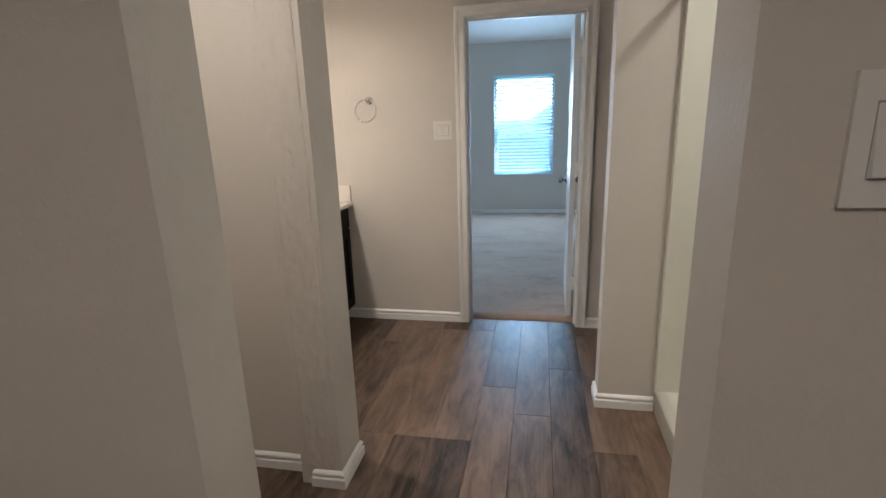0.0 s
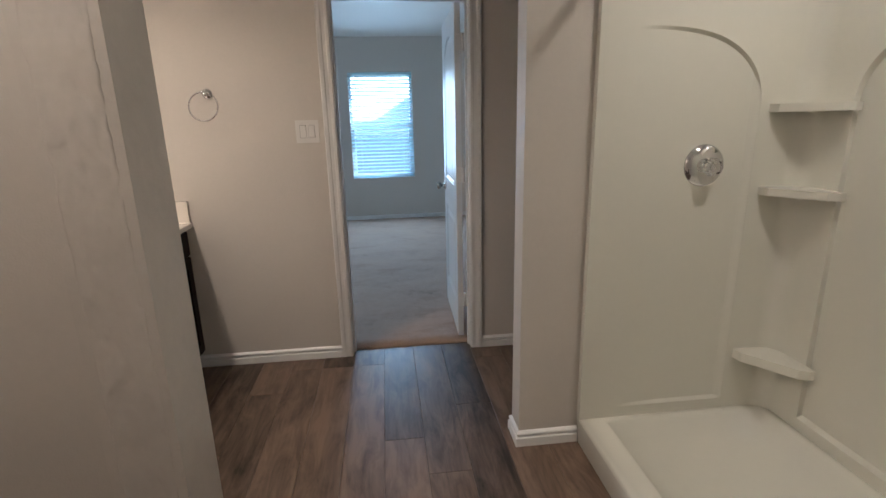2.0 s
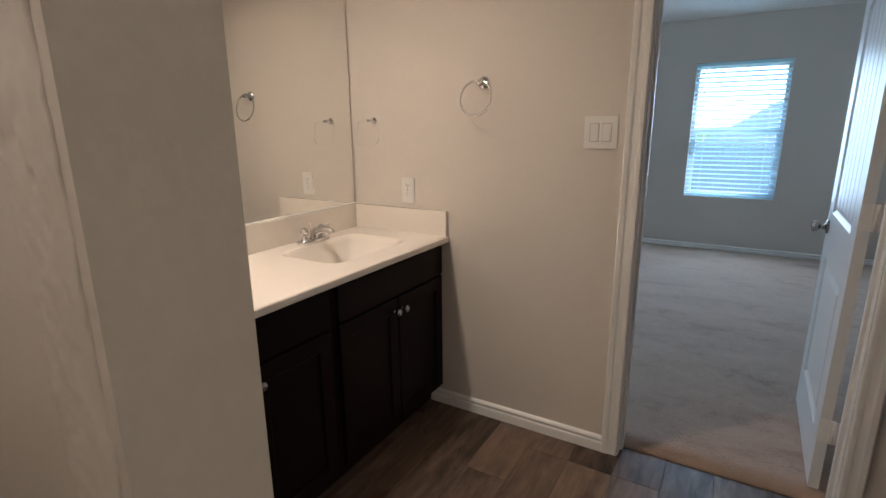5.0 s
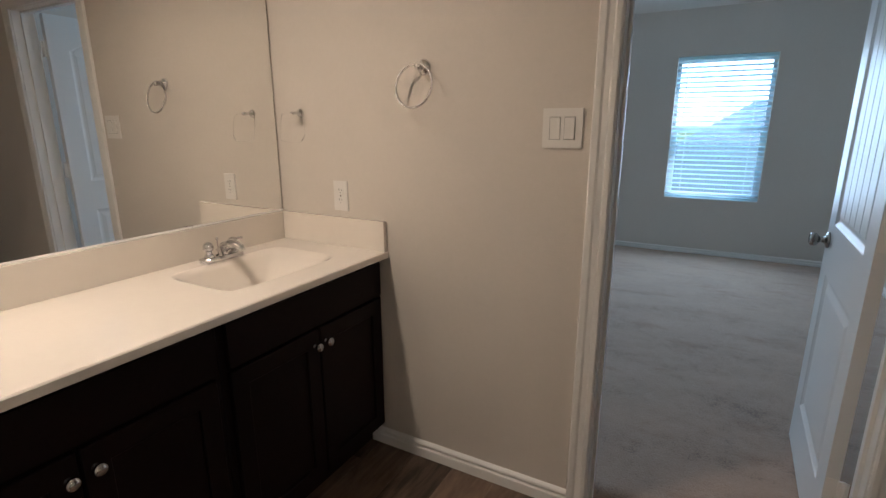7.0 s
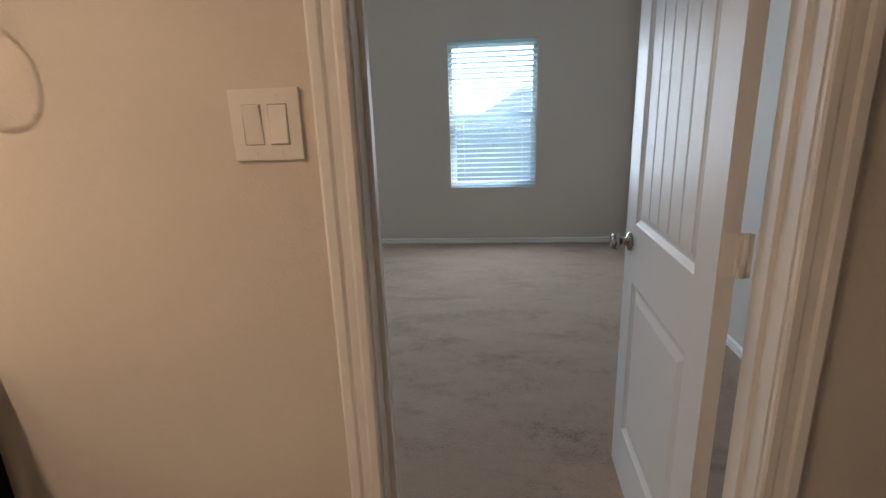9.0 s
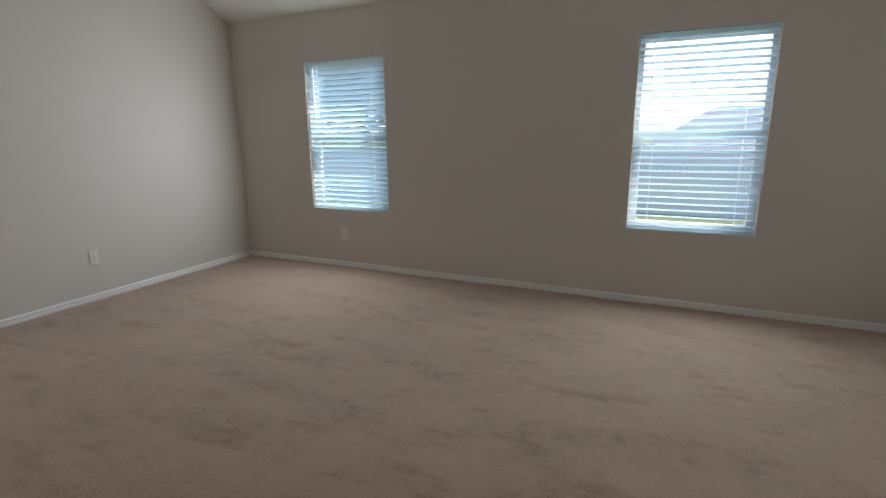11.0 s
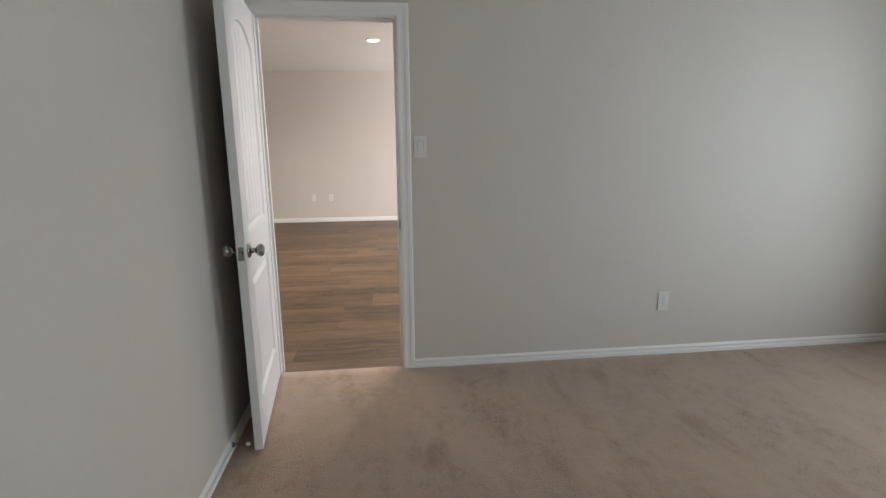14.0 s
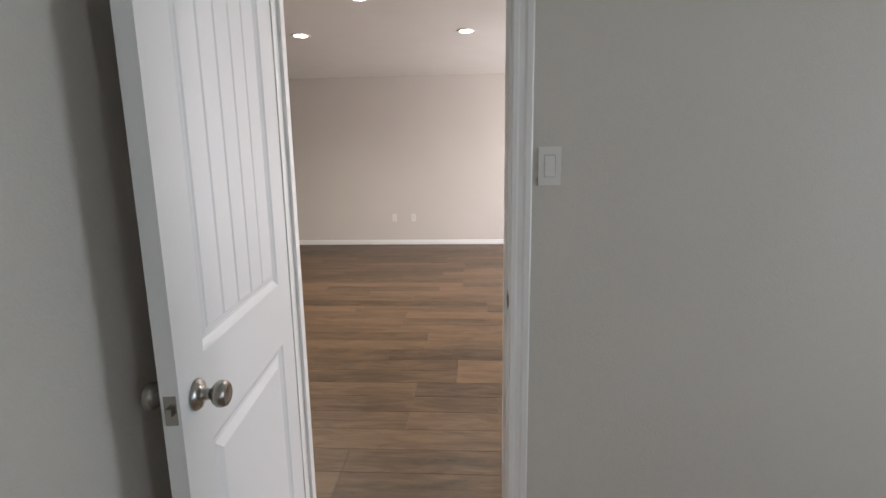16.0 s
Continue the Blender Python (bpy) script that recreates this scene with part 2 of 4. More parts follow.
def setting(name, bm, mat, label="", category="", smooth=False):
    return tagged(part(name, bm, mat, smooth=smooth), label, category, kind="structure")


def thing(name, at, label, category, group="", rz=0):
    ob = new(name)
    ob.empty_display_size = 0.05
    ob.matrix_world = pose(*at, 0, 0, rz)
    return tagged(ob, label, category, group)


def lathe(bm, profile, m=None, steps=24):
    """Turns (radius, height) pairs round local z."""
    rings = []
    for r, z in profile:
        ring = []
        for i in range(steps):
            a = 2 * math.pi * i / steps
            p = Vector((r * math.cos(a), r * math.sin(a), z))
            ring.append(bm.verts.new(m @ p if m else p))
        rings.append(ring)
    for a, b in zip(rings, rings[1:]):
        for i in range(steps):
            j = (i + 1) % steps
            bm.faces.new((a[i], a[j], b[j], b[i]))
    for ring, flip in ((rings[0], True), (rings[-1], False)):
        bm.faces.new(ring[::-1] if flip else ring)
    return bm


def tube(bm, pts, radius, steps=10, closed=False):
    """A round bar along points."""
    pts = [Vector(p) for p in pts]
    rings = []
    count = len(pts)
    for i, p in enumerate(pts):
        d = (pts[(i + 1) % count] - pts[i - 1]) if closed or 0 < i < count - 1 else (pts[1] - pts[0] if i == 0 else pts[-1] - pts[-2])
        d.normalize()
        side = d.cross(Vector((0, 0, 1)) if abs(d.z) < 0.95 else Vector((1, 0, 0))).normalized()
        up = side.cross(d)
        r = radius[i] if isinstance(radius, (list, tuple)) else radius
        rings.append([bm.verts.new(p + r * (math.cos(2 * math.pi * k / steps) * side + math.sin(2 * math.pi * k / steps) * up)) for k in range(steps)])
    pairs = list(zip(rings, rings[1:])) + ([(rings[-1], rings[0])] if closed else [])
    for a, b in pairs:
        for k in range(steps):
            j = (k + 1) % steps
            bm.faces.new((a[k], a[j], b[j], b[k]))
    if not closed:
        bm.faces.new(rings[0][::-1])
        bm.faces.new(rings[-1])
    return bm


def extrude_profile(bm, profile, place, ends):
    """Sweeps a closed (u, v) profile between two ends; place(u, v, end) gives the point."""
    a = [bm.verts.new(place(u, v, ends[0])) for u, v in profile]
    b = [bm.verts.new(place(u, v, ends[1])) for u, v in profile]
    k = len(profile)
    for i in range(k):
        j = (i + 1) % k
        bm.faces.new((a[i], a[j], b[j], b[i]))
    bm.faces.new(a[::-1])
    bm.faces.new(b)
    return bm


BASE_PROFILE = ((0, 0), (0.015, 0), (0.015, 0.038), (0.013, 0.041), (0.004, 0.043), (0.004, 0.052), (0.012, 0.0545), (0.0125, 0.059), (0.010, 0.064), (0.004, 0.070), (0, 0.073))


def skirting(p0, p1, normal, z=0.0, mitre0=0, mitre1=0):
    """Moulded skirting from p0 to p1 along a wall whose face looks along normal. mitre: +1 longer, -1 shorter at its front."""
    p0, p1, n = Vector((*p0, 0)), Vector((*p1, 0)), Vector(normal)
    d = (p1 - p0).normalized()

    def place(u, v, end):
        q = p0 - d * u * mitre0 if end == 0 else p1 + d * u * mitre1
        q = q + n * (u + 0.0005)
        return (q.x, q.y, z + v)
    bm = bmesh.new()
    extrude_profile(bm, BASE_PROFILE, place, (0, 1))
    return setting("baseboard", bm, TRIM, "white painted moulded baseboard along the wall", "baseboard")


CASE_PROFILE = ((0, 0), (0, 0.010), (0.005, 0.0135), (0.018, 0.0138), (0.023, 0.0122), (0.039, 0.0130), (0.046, 0.0165), (0.062, 0.0172), (0.067, 0.014), (0.068, 0))


def casing(parent, axis, a, b, top, face, out, z=0.0, sides="lrt"):
    """Moulded casing round an opening from a to b along axis, on the wall face at 'face', standing out along out (+1 or -1)."""
    def point(s, v, h):
        w = face + out * (v + 0.0005)
        return (s, w, h) if axis == "x" else (w, s, h)
    bm = bmesh.new()
    if "l" in sides:
        extrude_profile(bm, CASE_PROFILE, lambda u, v, e: point(a - u, v, z if e == 0 else top + u), (0, 1))
    if "r" in sides:
        extrude_profile(bm, CASE_PROFILE, lambda u, v, e: point(b + u, v, z if e == 0 else top + u), (0, 1))
    extrude_profile(bm, CASE_PROFILE, lambda u, v, e: point(a - u if e == 0 else b + u, v, top + u), (0, 1))
    return part("casing", bm, TRIM, parent)


# ---- plan, metres ----
END_Y, BED_S, BED_N, BED_W, BED_E = 3.18, 3.29, 7.44, -4.49, 1.28
H_BATH, H_BED, H_LIVE = 2.44, 2.46, 2.62
BED_TOP, BED_PITCH = 3.05, 0.5
VAN_X, WING_Y, SHOWER_X = -1.70, 2.19, 0.735
D1A, D1B, D2A, D2B, DTOP = -0.305, 0.425, 3.365, 4.100, 2.025
LIVE_E, LIVE_W = -4.60, -10.80
WR, WL, WZ0, WZ1 = (-0.505, 0.358), (-3.555, -2.655), 0.596, 2.016
WALL_N_OUT = BED_N + 0.16
GATE_Y0, GATE_Y1, GATE_A, GATE_B = 0.39, 0.51, -0.292, 0.352

# ---- structure: bathroom and closet ----
X0, X1 = VAN_X, 1.62
setting("wall_bath_end", boxes((X0 - 0.1, D1A - 0.02, END_Y, BED_S, 0, 3.12), (D1B + 0.02, 2.02, END_Y, BED_S, 0, 3.12), (D1A - 0.02, D1B + 0.02, END_Y, BED_S, DTOP + 0.02, 3.12),
        (BED_W, X0 - 0.1, END_Y, BED_S, 0, 3.12)), WALL, "greige painted wall between bathroom and bedroom", "wall")
setting("wall_vanity", boxes((X0 - 0.1, X0, -1.6, END_Y, 0, 2.5)), WALL, "greige painted wall behind the vanity mirror", "wall")
bm = boxes((X0, -0.76, 1.525, 1.65, 0, H_BATH))
setting("wall_alcove", bm, WALL, "greige painted partition wall beside the vanity", "wall")
bm = boxes((-0.76, -0.587, 1.45, 1.65, 0, H_BATH))
bevel(bm, 0.018, 4)
stub = setting("wall_stub", bm, WALL_ROUGH, "greige wall end with a rounded, rough-textured corner", "wall", smooth=False)
# hand-floated plaster strip down the stub's face beside its corner
bm = bmesh.new()
rows = []
for j in range(301):
    z = 0.085 + (H_BATH - 0.087) * j / 300
    xl = -0.735 + 0.004 * noise.noise((0.3, 2.1, z * 9)) + 0.0025 * noise.noise((4.3, 2.1, z * 45))
    xr = -0.609 + 0.0036 * noise.noise((7.3, 1.1, z * 40)) + 0.0015 * noise.noise((7.3, 5.1, z * 120))
    row = [bm.verts.new((xl, 1.4497, z))]
    for i in range(25):
        x = xl + 0.002 + (xr - xl - 0.0035) * i / 24
        lump = noise.noise((x * 34, 0.5, z * 22)) + 0.6 * noise.noise((x * 95, 4.5, z * 70))
        dig = max(0.0, noise.noise((x * 52, 9.5, z * 30)) - 0.42)
        row.append(bm.verts.new((x, 1.4455 - 0.0030 * lump + 0.012 * dig + 0.0018 * max(0.0, (i - 20) / 4), z)))
    row.append(bm.verts.new((xr, 1.4497, z)))
    rows.append(row)
for p, q in zip(rows, rows[1:]):
    for i in range(26):
        bm.faces.new((p[i], p[i + 1], q[i + 1], q[i]))
part("plaster_strip", bm, WALL_ROUGH, stub, "uneven patched plaster strip", smooth=True)
bm = boxes((X0, GATE_A, GATE_Y0, GATE_Y1, 0, H_BATH))
bevel(bm, 0.021, 10)
setting("wall_gate_left", bm, WALL, "greige painted wall beside the closet opening", "wall")
bm = boxes((GATE_B, 1.92, GATE_Y0, GATE_Y1, 0, H_BATH))
bevel(bm, 0.021, 10)
setting("wall_gate_right", bm, WALL, "greige painted wall with a light switch", "wall")
setting("wall_closet_back", boxes((X0, 1.92, -1.7, -1.6, 0, 2.5)), WALL, "greige painted closet wall", "wall")
setting("wall_bath_east", boxes((1.92, 2.02, -1.7, END_Y, 0, 2.5)), WALL, "greige painted outer wall of the bathroom", "wall")
bm = boxes((0.470, 1.92, WING_Y, WING_Y + 0.12, 0, H_BATH))
bevel(bm, 0.006, 2)
setting("wall_wing", bm, WALL, "greige painted wall between shower and linen shelves", "wall")
setting("wall_shower_back", boxes((1.625, 1.92, GATE_Y1, WING_Y, 0, H_BATH)), WALL, "greige painted wall behind the shower surround", "wall")
setting("ceiling_bath", boxes((X0 - 0.1, 2.02, -1.7, END_Y, H_BATH, H_BATH + 0.08)), CEIL, "white textured bathroom ceiling", "ceiling")
bath_floor = setting("floor_bath", boxes((X0 - 0.1, 2.02, -1.7, END_Y + 0.10, -0.06, -0.006)), SUBFLOOR, "brown wood-look plank floor of the bathroom", "floor")

# ---- structure: bedroom ----
rows = []
xs = [BED_W - 0.11, WL[0], WL[1], WR[0], WR[1], BED_E + 0.1]
for i in (0, 2, 4):
    rows.append((xs[i], xs[i + 1], BED_N, WALL_N_OUT, -0.1, 2.7))
for a, b in (WL, WR):
    rows += [(a, b, BED_N, WALL_N_OUT, -0.1, WZ0), (a, b, BED_N, WALL_N_OUT, WZ1, 2.7)]
setting("wall_bedroom_north", boxes(*rows), WALL, "greige painted bedroom wall with two windows", "wall")
setting("wall_bedroom_east", boxes((BED_E, BED_E + 0.1, BED_S, BED_N, 0, 3.12)), WALL, "greige painted bedroom side wall", "wall")
setting("wall_bedroom_west", boxes((LIVE_E, BED_W, -1.0, D2A - 0.02, 0, 3.12), (LIVE_E, BED_W, D2B + 0.02, BED_N, 0, 3.12), (LIVE_E, BED_W, D2A - 0.02, D2B + 0.02, DTOP + 0.02, 3.12)),
        WALL, "greige painted wall between bedroom and living room", "wall")
# ceiling slopes up from the window wall, then runs flat
bend = BED_N - (BED_TOP - H_BED) / BED_PITCH
bm = bmesh.new()
extrude_profile(bm, ((BED_N, H_BED), (bend, BED_TOP), (BED_S, BED_TOP), (BED_S, BED_TOP + 0.08), (bend - 0.02, BED_TOP + 0.08), (BED_N, H_BED + 0.09)), lambda u, v, e: (e, u, v), (BED_W, BED_E))
setting("ceiling_bedroom", bm, CEIL, "sloped painted bedroom ceiling rising from the window wall", "ceiling")

# carpet with a softly uneven pile surface
bm = bmesh.new()
nx, ny = 120, 90
grid = []
for j in range(ny + 1):
    for i in range(nx + 1):
        x, y = BED_W - 0.03 + (BED_E - BED_W + 0.06) * i / nx, BED_S - 0.02 + (BED_N - BED_S + 0.02) * j / ny
        z = 0.010 + 0.004 * noise.noise((x * 2.3, y * 3.1, 0.4)) + 0.0035 * noise.noise((x * 9, y * 9, 2.0))
        if j == 0:
            y, z = BED_S - 0.034 + 0.003 * noise.noise((x * 25, 0, 0)), -0.004
        elif j == 1:
            y, z = BED_S - 0.028 + 0.004 * noise.noise((x * 25, 3, 0)), 0.009
        if i == 0:
            x, z = BED_W - 0.034, -0.004
        elif i == 1:
            x, z = BED_W - 0.028 + 0.003 * noise.noise((y * 25, 3, 0)), 0.009
        grid.append(bm.verts.new((x, y, z)))
for j in range(ny):
    for i in range(nx):
        k = j * (nx + 1) + i
        bm.faces.new((grid[k], grid[k + 1], grid[k + nx + 2], grid[k + nx + 1]))
carpet = setting("floor_bedroom", bm, CARPET, "worn beige cut-pile carpet with scuffed pile", "carpet", smooth=True)

# ---- structure: living room ----
setting("wall_living_west", boxes((LIVE_W - 0.1, LIVE_W, -1.0, BED_N, 0, 2.78)), WALL, "warm-lit greige far wall of the living room", "wall")
setting("wall_living_south", boxes((LIVE_W - 0.1, LIVE_E, -1.1, -1.0, 0, 2.78)), WALL, "greige painted living room wall", "wall")
# north wall has an unseen opening, added for the daylight lamp
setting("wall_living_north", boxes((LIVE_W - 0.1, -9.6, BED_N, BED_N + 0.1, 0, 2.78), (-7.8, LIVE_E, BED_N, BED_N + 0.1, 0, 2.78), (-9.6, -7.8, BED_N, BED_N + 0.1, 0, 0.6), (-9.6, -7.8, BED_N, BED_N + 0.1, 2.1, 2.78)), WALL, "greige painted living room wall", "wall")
setting("ceiling_living", boxes((LIVE_W, LIVE_E, -1.0, BED_N, H_LIVE, H_LIVE + 0.08)), CEIL, "white textured living room ceiling", "ceiling")
live_floor = setting("floor_living", boxes((LIVE_W - 0.1, BED_W - 0.03, -1.1, BED_N, -0.06, -0.006)), SUBFLOOR, "brown wood-look plank floor of the living room", "floor")

# ---- baseboards ----
skirting((X0 + 0.46, END_Y), (D1A - 0.07, END_Y), (0, -1, 0))
skirting((D1B + 0.07, END_Y), (1.58, END_Y), (0, -1, 0))
skirting((0.470, WING_Y), (SHOWER_X - 0.002, WING_Y), (0, -1, 0), mitre0=1)
skirting((0.470, WING_Y), (0.470, WING_Y + 0.12), (-1, 0, 0), mitre0=1, mitre1=1)
skirting((0.470, WING_Y + 0.12), (1.58, WING_Y + 0.12), (0, 1, 0), mitre0=1)
skirting((X0, 1.525), (-0.70, 1.525), (0, -1, 0))
skirting((-0.70, 1.45), (-0.587, 1.45), (0, -1, 0), mitre0=1, mitre1=1)
skirting((-0.587, 1.45), (-0.587, 1.65), (1, 0, 0), mitre0=1, mitre1=1)
skirting((-0.70, 1.45), (-0.70, 1.511), (-1, 0, 0), mitre0=1)
skirting((X0, GATE_Y1), (GATE_A, GATE_Y1), (0, 1, 0), mitre1=1)
skirting((GATE_A, GATE_Y0), (GATE_A, GATE_Y1), (1, 0, 0), mitre0=1, mitre1=1)
skirting((GATE_B, GATE_Y0), (GATE_B, GATE_Y1), (-1, 0, 0), mitre0=1, mitre1=1)
skirting((GATE_B, GATE_Y0), (1.92, GATE_Y0), (0, -1, 0), mitre0=1)
skirting((X0, GATE_Y0), (GATE_A, GATE_Y0), (0, -1, 0), mitre1=1)
CZ = -0.008
skirting((BED_W, BED_N), (BED_E, BED_N), (0, -1, 0), CZ, -1, -1)
skirting((BED_E, BED_S), (BED_E, BED_N), (-1, 0, 0), CZ, -1, -1)
skirting((D1B + 0.07, BED_S), (BED_E, BED_S), (0, 1, 0), CZ, 0, -1)
skirting((BED_W, BED_S), (D1A - 0.07, BED_S), (0, 1, 0), CZ, -1, 0)
skirting((BED_W, D2B + 0.07), (BED_W, BED_N), (1, 0, 0), CZ, 0, -1)
skirting((LIVE_W, -1.0), (LIVE_W, BED_N), (1, 0, 0), 0, -1, -1)


# ---- doors ----
def jamb(parent, axis, a, b, top, f0, f1):
    """Lining and stop of a doorway from a to b between wall faces f0 and f1."""
    def bx(s0, s1, w0, w1, z0, z1):
        return (s0, s1, w0, w1, z0, z1) if axis == "x" else (w0, w1, s0, s1, z0, z1)
    e = 0.0005
    part("jamb", boxes(bx(a - 0.0195, a, f0 + e, f1 - e, 0, top + 0.0195)), TRIM, parent)
    part("jamb", boxes(bx(b, b + 0.0195, f0 + e, f1 - e, 0, top + 0.0195)), TRIM, parent)
    part("head_jamb", boxes(bx(a, b, f0 + e, f1 - e, top, top + 0.0195)), TRIM, parent)


def knob_mesh(m):
    bm = bmesh.new()
    lathe(bm, ((0.0, 0), (0.031, 0.0), (0.032, 0.003), (0.029, 0.008), (0.018, 0.012), (0.0125, 0.015), (0.011, 0.026), (0.013, 0.032), (0.021, 0.036), (0.0265, 0.044),
               (0.027, 0.052), (0.024, 0.060), (0.017, 0.064), (0.014, 0.062), (0.001, 0.062)), m, 28)
    return bm


def door_leaf(name, width, at, rz, label, swing):
    """A two-panel leaf with an arched, plank-grooved upper panel. Local: hinge at x = 0, leaf along +x, thickness y 0..0.035."""
    leaf = thing(name, at, label, "door", rz=rz)
    h, t, s = 2.005, 0.035, 0.115
    z_low0, z_low1, z_up0 = 0.205, 0.775, 0.970
    xl, xr = s, width - s
    spring, rise = 1.80, 0.075

    def arch(x):
        u = (x - (xl + xr) / 2) / ((xr - xl) / 2)
        return spring + rise * (1 - u * u)
    steps = 14
    bm = bmesh.new()
    box(bm, 0, xl, 0, t, 0, h)
    box(bm, xr, width, 0, t, 0, h)
    box(bm, xl, xr, 0, t, 0, z_low0)
    box(bm, xl, xr, 0, t, z_low1, z_up0)
    for i in range(steps):
        a, b = xl + (xr - xl) * i / steps, xl + (xr - xl) * (i + 1) / steps
        v = [bm.verts.new(p) for p in ((a, 0, arch(a)), (b, 0, arch(b)), (b, 0, h), (a, 0, h), (a, t, arch(a)), (b, t, arch(b)), (b, t, h), (a, t, h))]
        for f in ((0, 1, 2, 3), (7, 6, 5, 4), (0, 4, 5, 1), (3, 2, 6, 7)):
            bm.faces.new([v[k] for k in f])
    bmesh.ops.remove_doubles(bm, verts=bm.verts, dist=0.0001)
    part("frame", bm, DOOR, leaf)
    for side in (0, 1):
        def yy(d):
            return d if side == 0 else t - d
        # sloped mouldings of the lower panel and its raised field
        bm = bmesh.new()
        lo = [(xl, z_low0), (xr, z_low0), (xr, z_low1), (xl, z_low1)]
        def frame_steps(pts, seq):
            cx = sum(p[0] for p in pts) / len(pts)
            cz = sum(p[1] for p in pts) / len(pts)
            hx, hz = max(abs(p[0] - cx) for p in pts), max(abs(p[1] - cz) for p in pts)
            loops = []
            for inset, d in seq:
                loops.append([bm.verts.new((cx + (p[0] - cx) * (1 - inset / hx), yy(d), cz + (p[1] - cz) * (1 - inset / hz))) for p in pts])
            for a, b in zip(loops, loops[1:]):
                for i in range(len(pts)):
                    j = (i + 1) % len(pts)
                    bm.faces.new((a[i], a[j], b[j], b[i]))
            return loops[-1]
        bm.faces.new(frame_steps(lo, ((0, 0.0), (0.006, 0.004), (0.020, 0.010), (0.030, 0.010), (0.055, 0.003))))
        part("lower_panel", bm, DOOR, leaf)
        bm = bmesh.new()
        up = [(xl, z_up0), (xr, z_up0)] + [(xr - (xr - xl) * i / steps, arch(xr - (xr - xl) * i / steps)) for i in range(steps + 1)]
        inner = frame_steps(up, ((0, 0.0), (0.006, 0.004), (0.018, 0.010), (0.026, 0.010), (0.034, 0.0075)))
        bm.faces.new(inner)
        part("upper_panel", bm, DOOR, leaf)
        # planks of the upper panel, with V-grooves between
        count = 5
        x0, x1 = xl + 0.036, xr - 0.036
        w = (x1 - x0) / count
        for i in range(count):
            a, b = x0 + w * i, x0 + w * (i + 1)
            zt = min(arch(a), arch(b)) - 0.045
            bm = bmesh.new()
            d_top, d_low = yy(0.0045), yy(0.0075)
            g = 0.006
            v = [bm.verts.new(p) for p in ((a, d_low, z_up0 + 0.037), (b, d_low, z_up0 + 0.037), (b, d_low, zt), (a, d_low, zt),
                                          (a + g, d_top, z_up0 + 0.041), (b - g, d_top, z_up0 + 0.041), (b - g, d_top, zt - 0.004), (a + g, d_top, zt - 0.004))]
            for f in ((0, 1, 5, 4), (1, 2, 6, 5), (2, 3, 7, 6), (3, 0, 4, 7), (4, 5, 6, 7)):
                bm.faces.new([v[k] for k in f])
            part("panel_plank", bm, DOOR, leaf)
    zk, xk = 0.90, width - 0.065
    for side in (0, 1):
        m = pose(xk, -0.0005 if side == 0 else t + 0.0005, zk, 90 if side == 0 else -90)
        part("knob", knob_mesh(m), NICKEL, leaf, "satin nickel round door knob", smooth=True)
    part("latch_plate", bevel(boxes((width, width + 0.0015, 0.006, t - 0.006, zk - 0.029, zk + 0.029)), 0.0006, 1), NICKEL, leaf, "satin nickel latch plate")
    part("latch_bolt", bevel(boxes((width + 0.0015, width + 0.011, 0.012, t - 0.012, zk - 0.008, zk + 0.008)), 0.003, 2), NICKEL, leaf)
    for z in (0.25, 1.05, 1.80):
        hinge = part("hinge", boxes((-0.0015, 0, 0.003, t - 0.003, z - 0.045, z + 0.045)), TRIM, leaf)
        bm = bmesh.new()
        lathe(bm, ((0.006, z - 0.046), (0.006, z + 0.046)), pose(-0.007, swing, 0), 10)
        part("knuckle", bm, TRIM, hinge, smooth=True)
        part("jamb_leaf", boxes((-0.0085, -0.0065, swing - 0.014, swing + 0.002, z - 0.045, z + 0.045), (-0.0085, -0.0005, swing + 0.002, 0.004, z - 0.045, z + 0.045)), TRIM, hinge)
    return leaf


d1 = thing("door_1", (0, 0, 0), "white cased bathroom doorway", "doorway")
tagged(d1, kind="structure")
jamb(d1, "x", D1A, D1B, DTOP, END_Y, BED_S)
casing(d1, "x", D1A - 0.004, D1B + 0.004, DTOP + 0.004, END_Y, -1)
casing(d1, "x", D1A - 0.004, D1B + 0.004, DTOP + 0.004, BED_S, 1)
part("door_stop", boxes((D1A, D1A + 0.011, END_Y + 0.045, END_Y + 0.068, 0, DTOP), (D1B - 0.011, D1B, END_Y + 0.045, END_Y + 0.068, 0, DTOP), (D1A + 0.011, D1B - 0.011, END_Y + 0.045, END_Y + 0.068, DTOP - 0.011, DTOP)), TRIM, d1)
door_leaf("bathroom_door", 0.745, (D1B - 0.022, BED_S + 0.026, 0.022), 88.6, "white two-panel door with plank-grooved arch panel, standing open", -0.010)
d2 = thing("door_2", (0, 0, 0), "white cased bedroom doorway", "doorway")
tagged(d2, kind="structure")
jamb(d2, "y", D2A, D2B, DTOP, LIVE_E, BED_W)
casing(d2, "y", D2A - 0.004, D2B + 0.004, DTOP + 0.004, BED_W, 1)
casing(d2, "y", D2A - 0.004, D2B + 0.004, DTOP + 0.004, LIVE_E, -1)
part("door_stop", boxes((BED_W - 0.068, BED_W - 0.045, D2A, D2A + 0.011, 0, DTOP), (BED_W - 0.068, BED_W - 0.045, D2B - 0.011, D2B, 0, DTOP), (BED_W - 0.068, BED_W - 0.045, D2A + 0.011, D2B - 0.011, DTOP - 0.011, DTOP)), TRIM, d2)
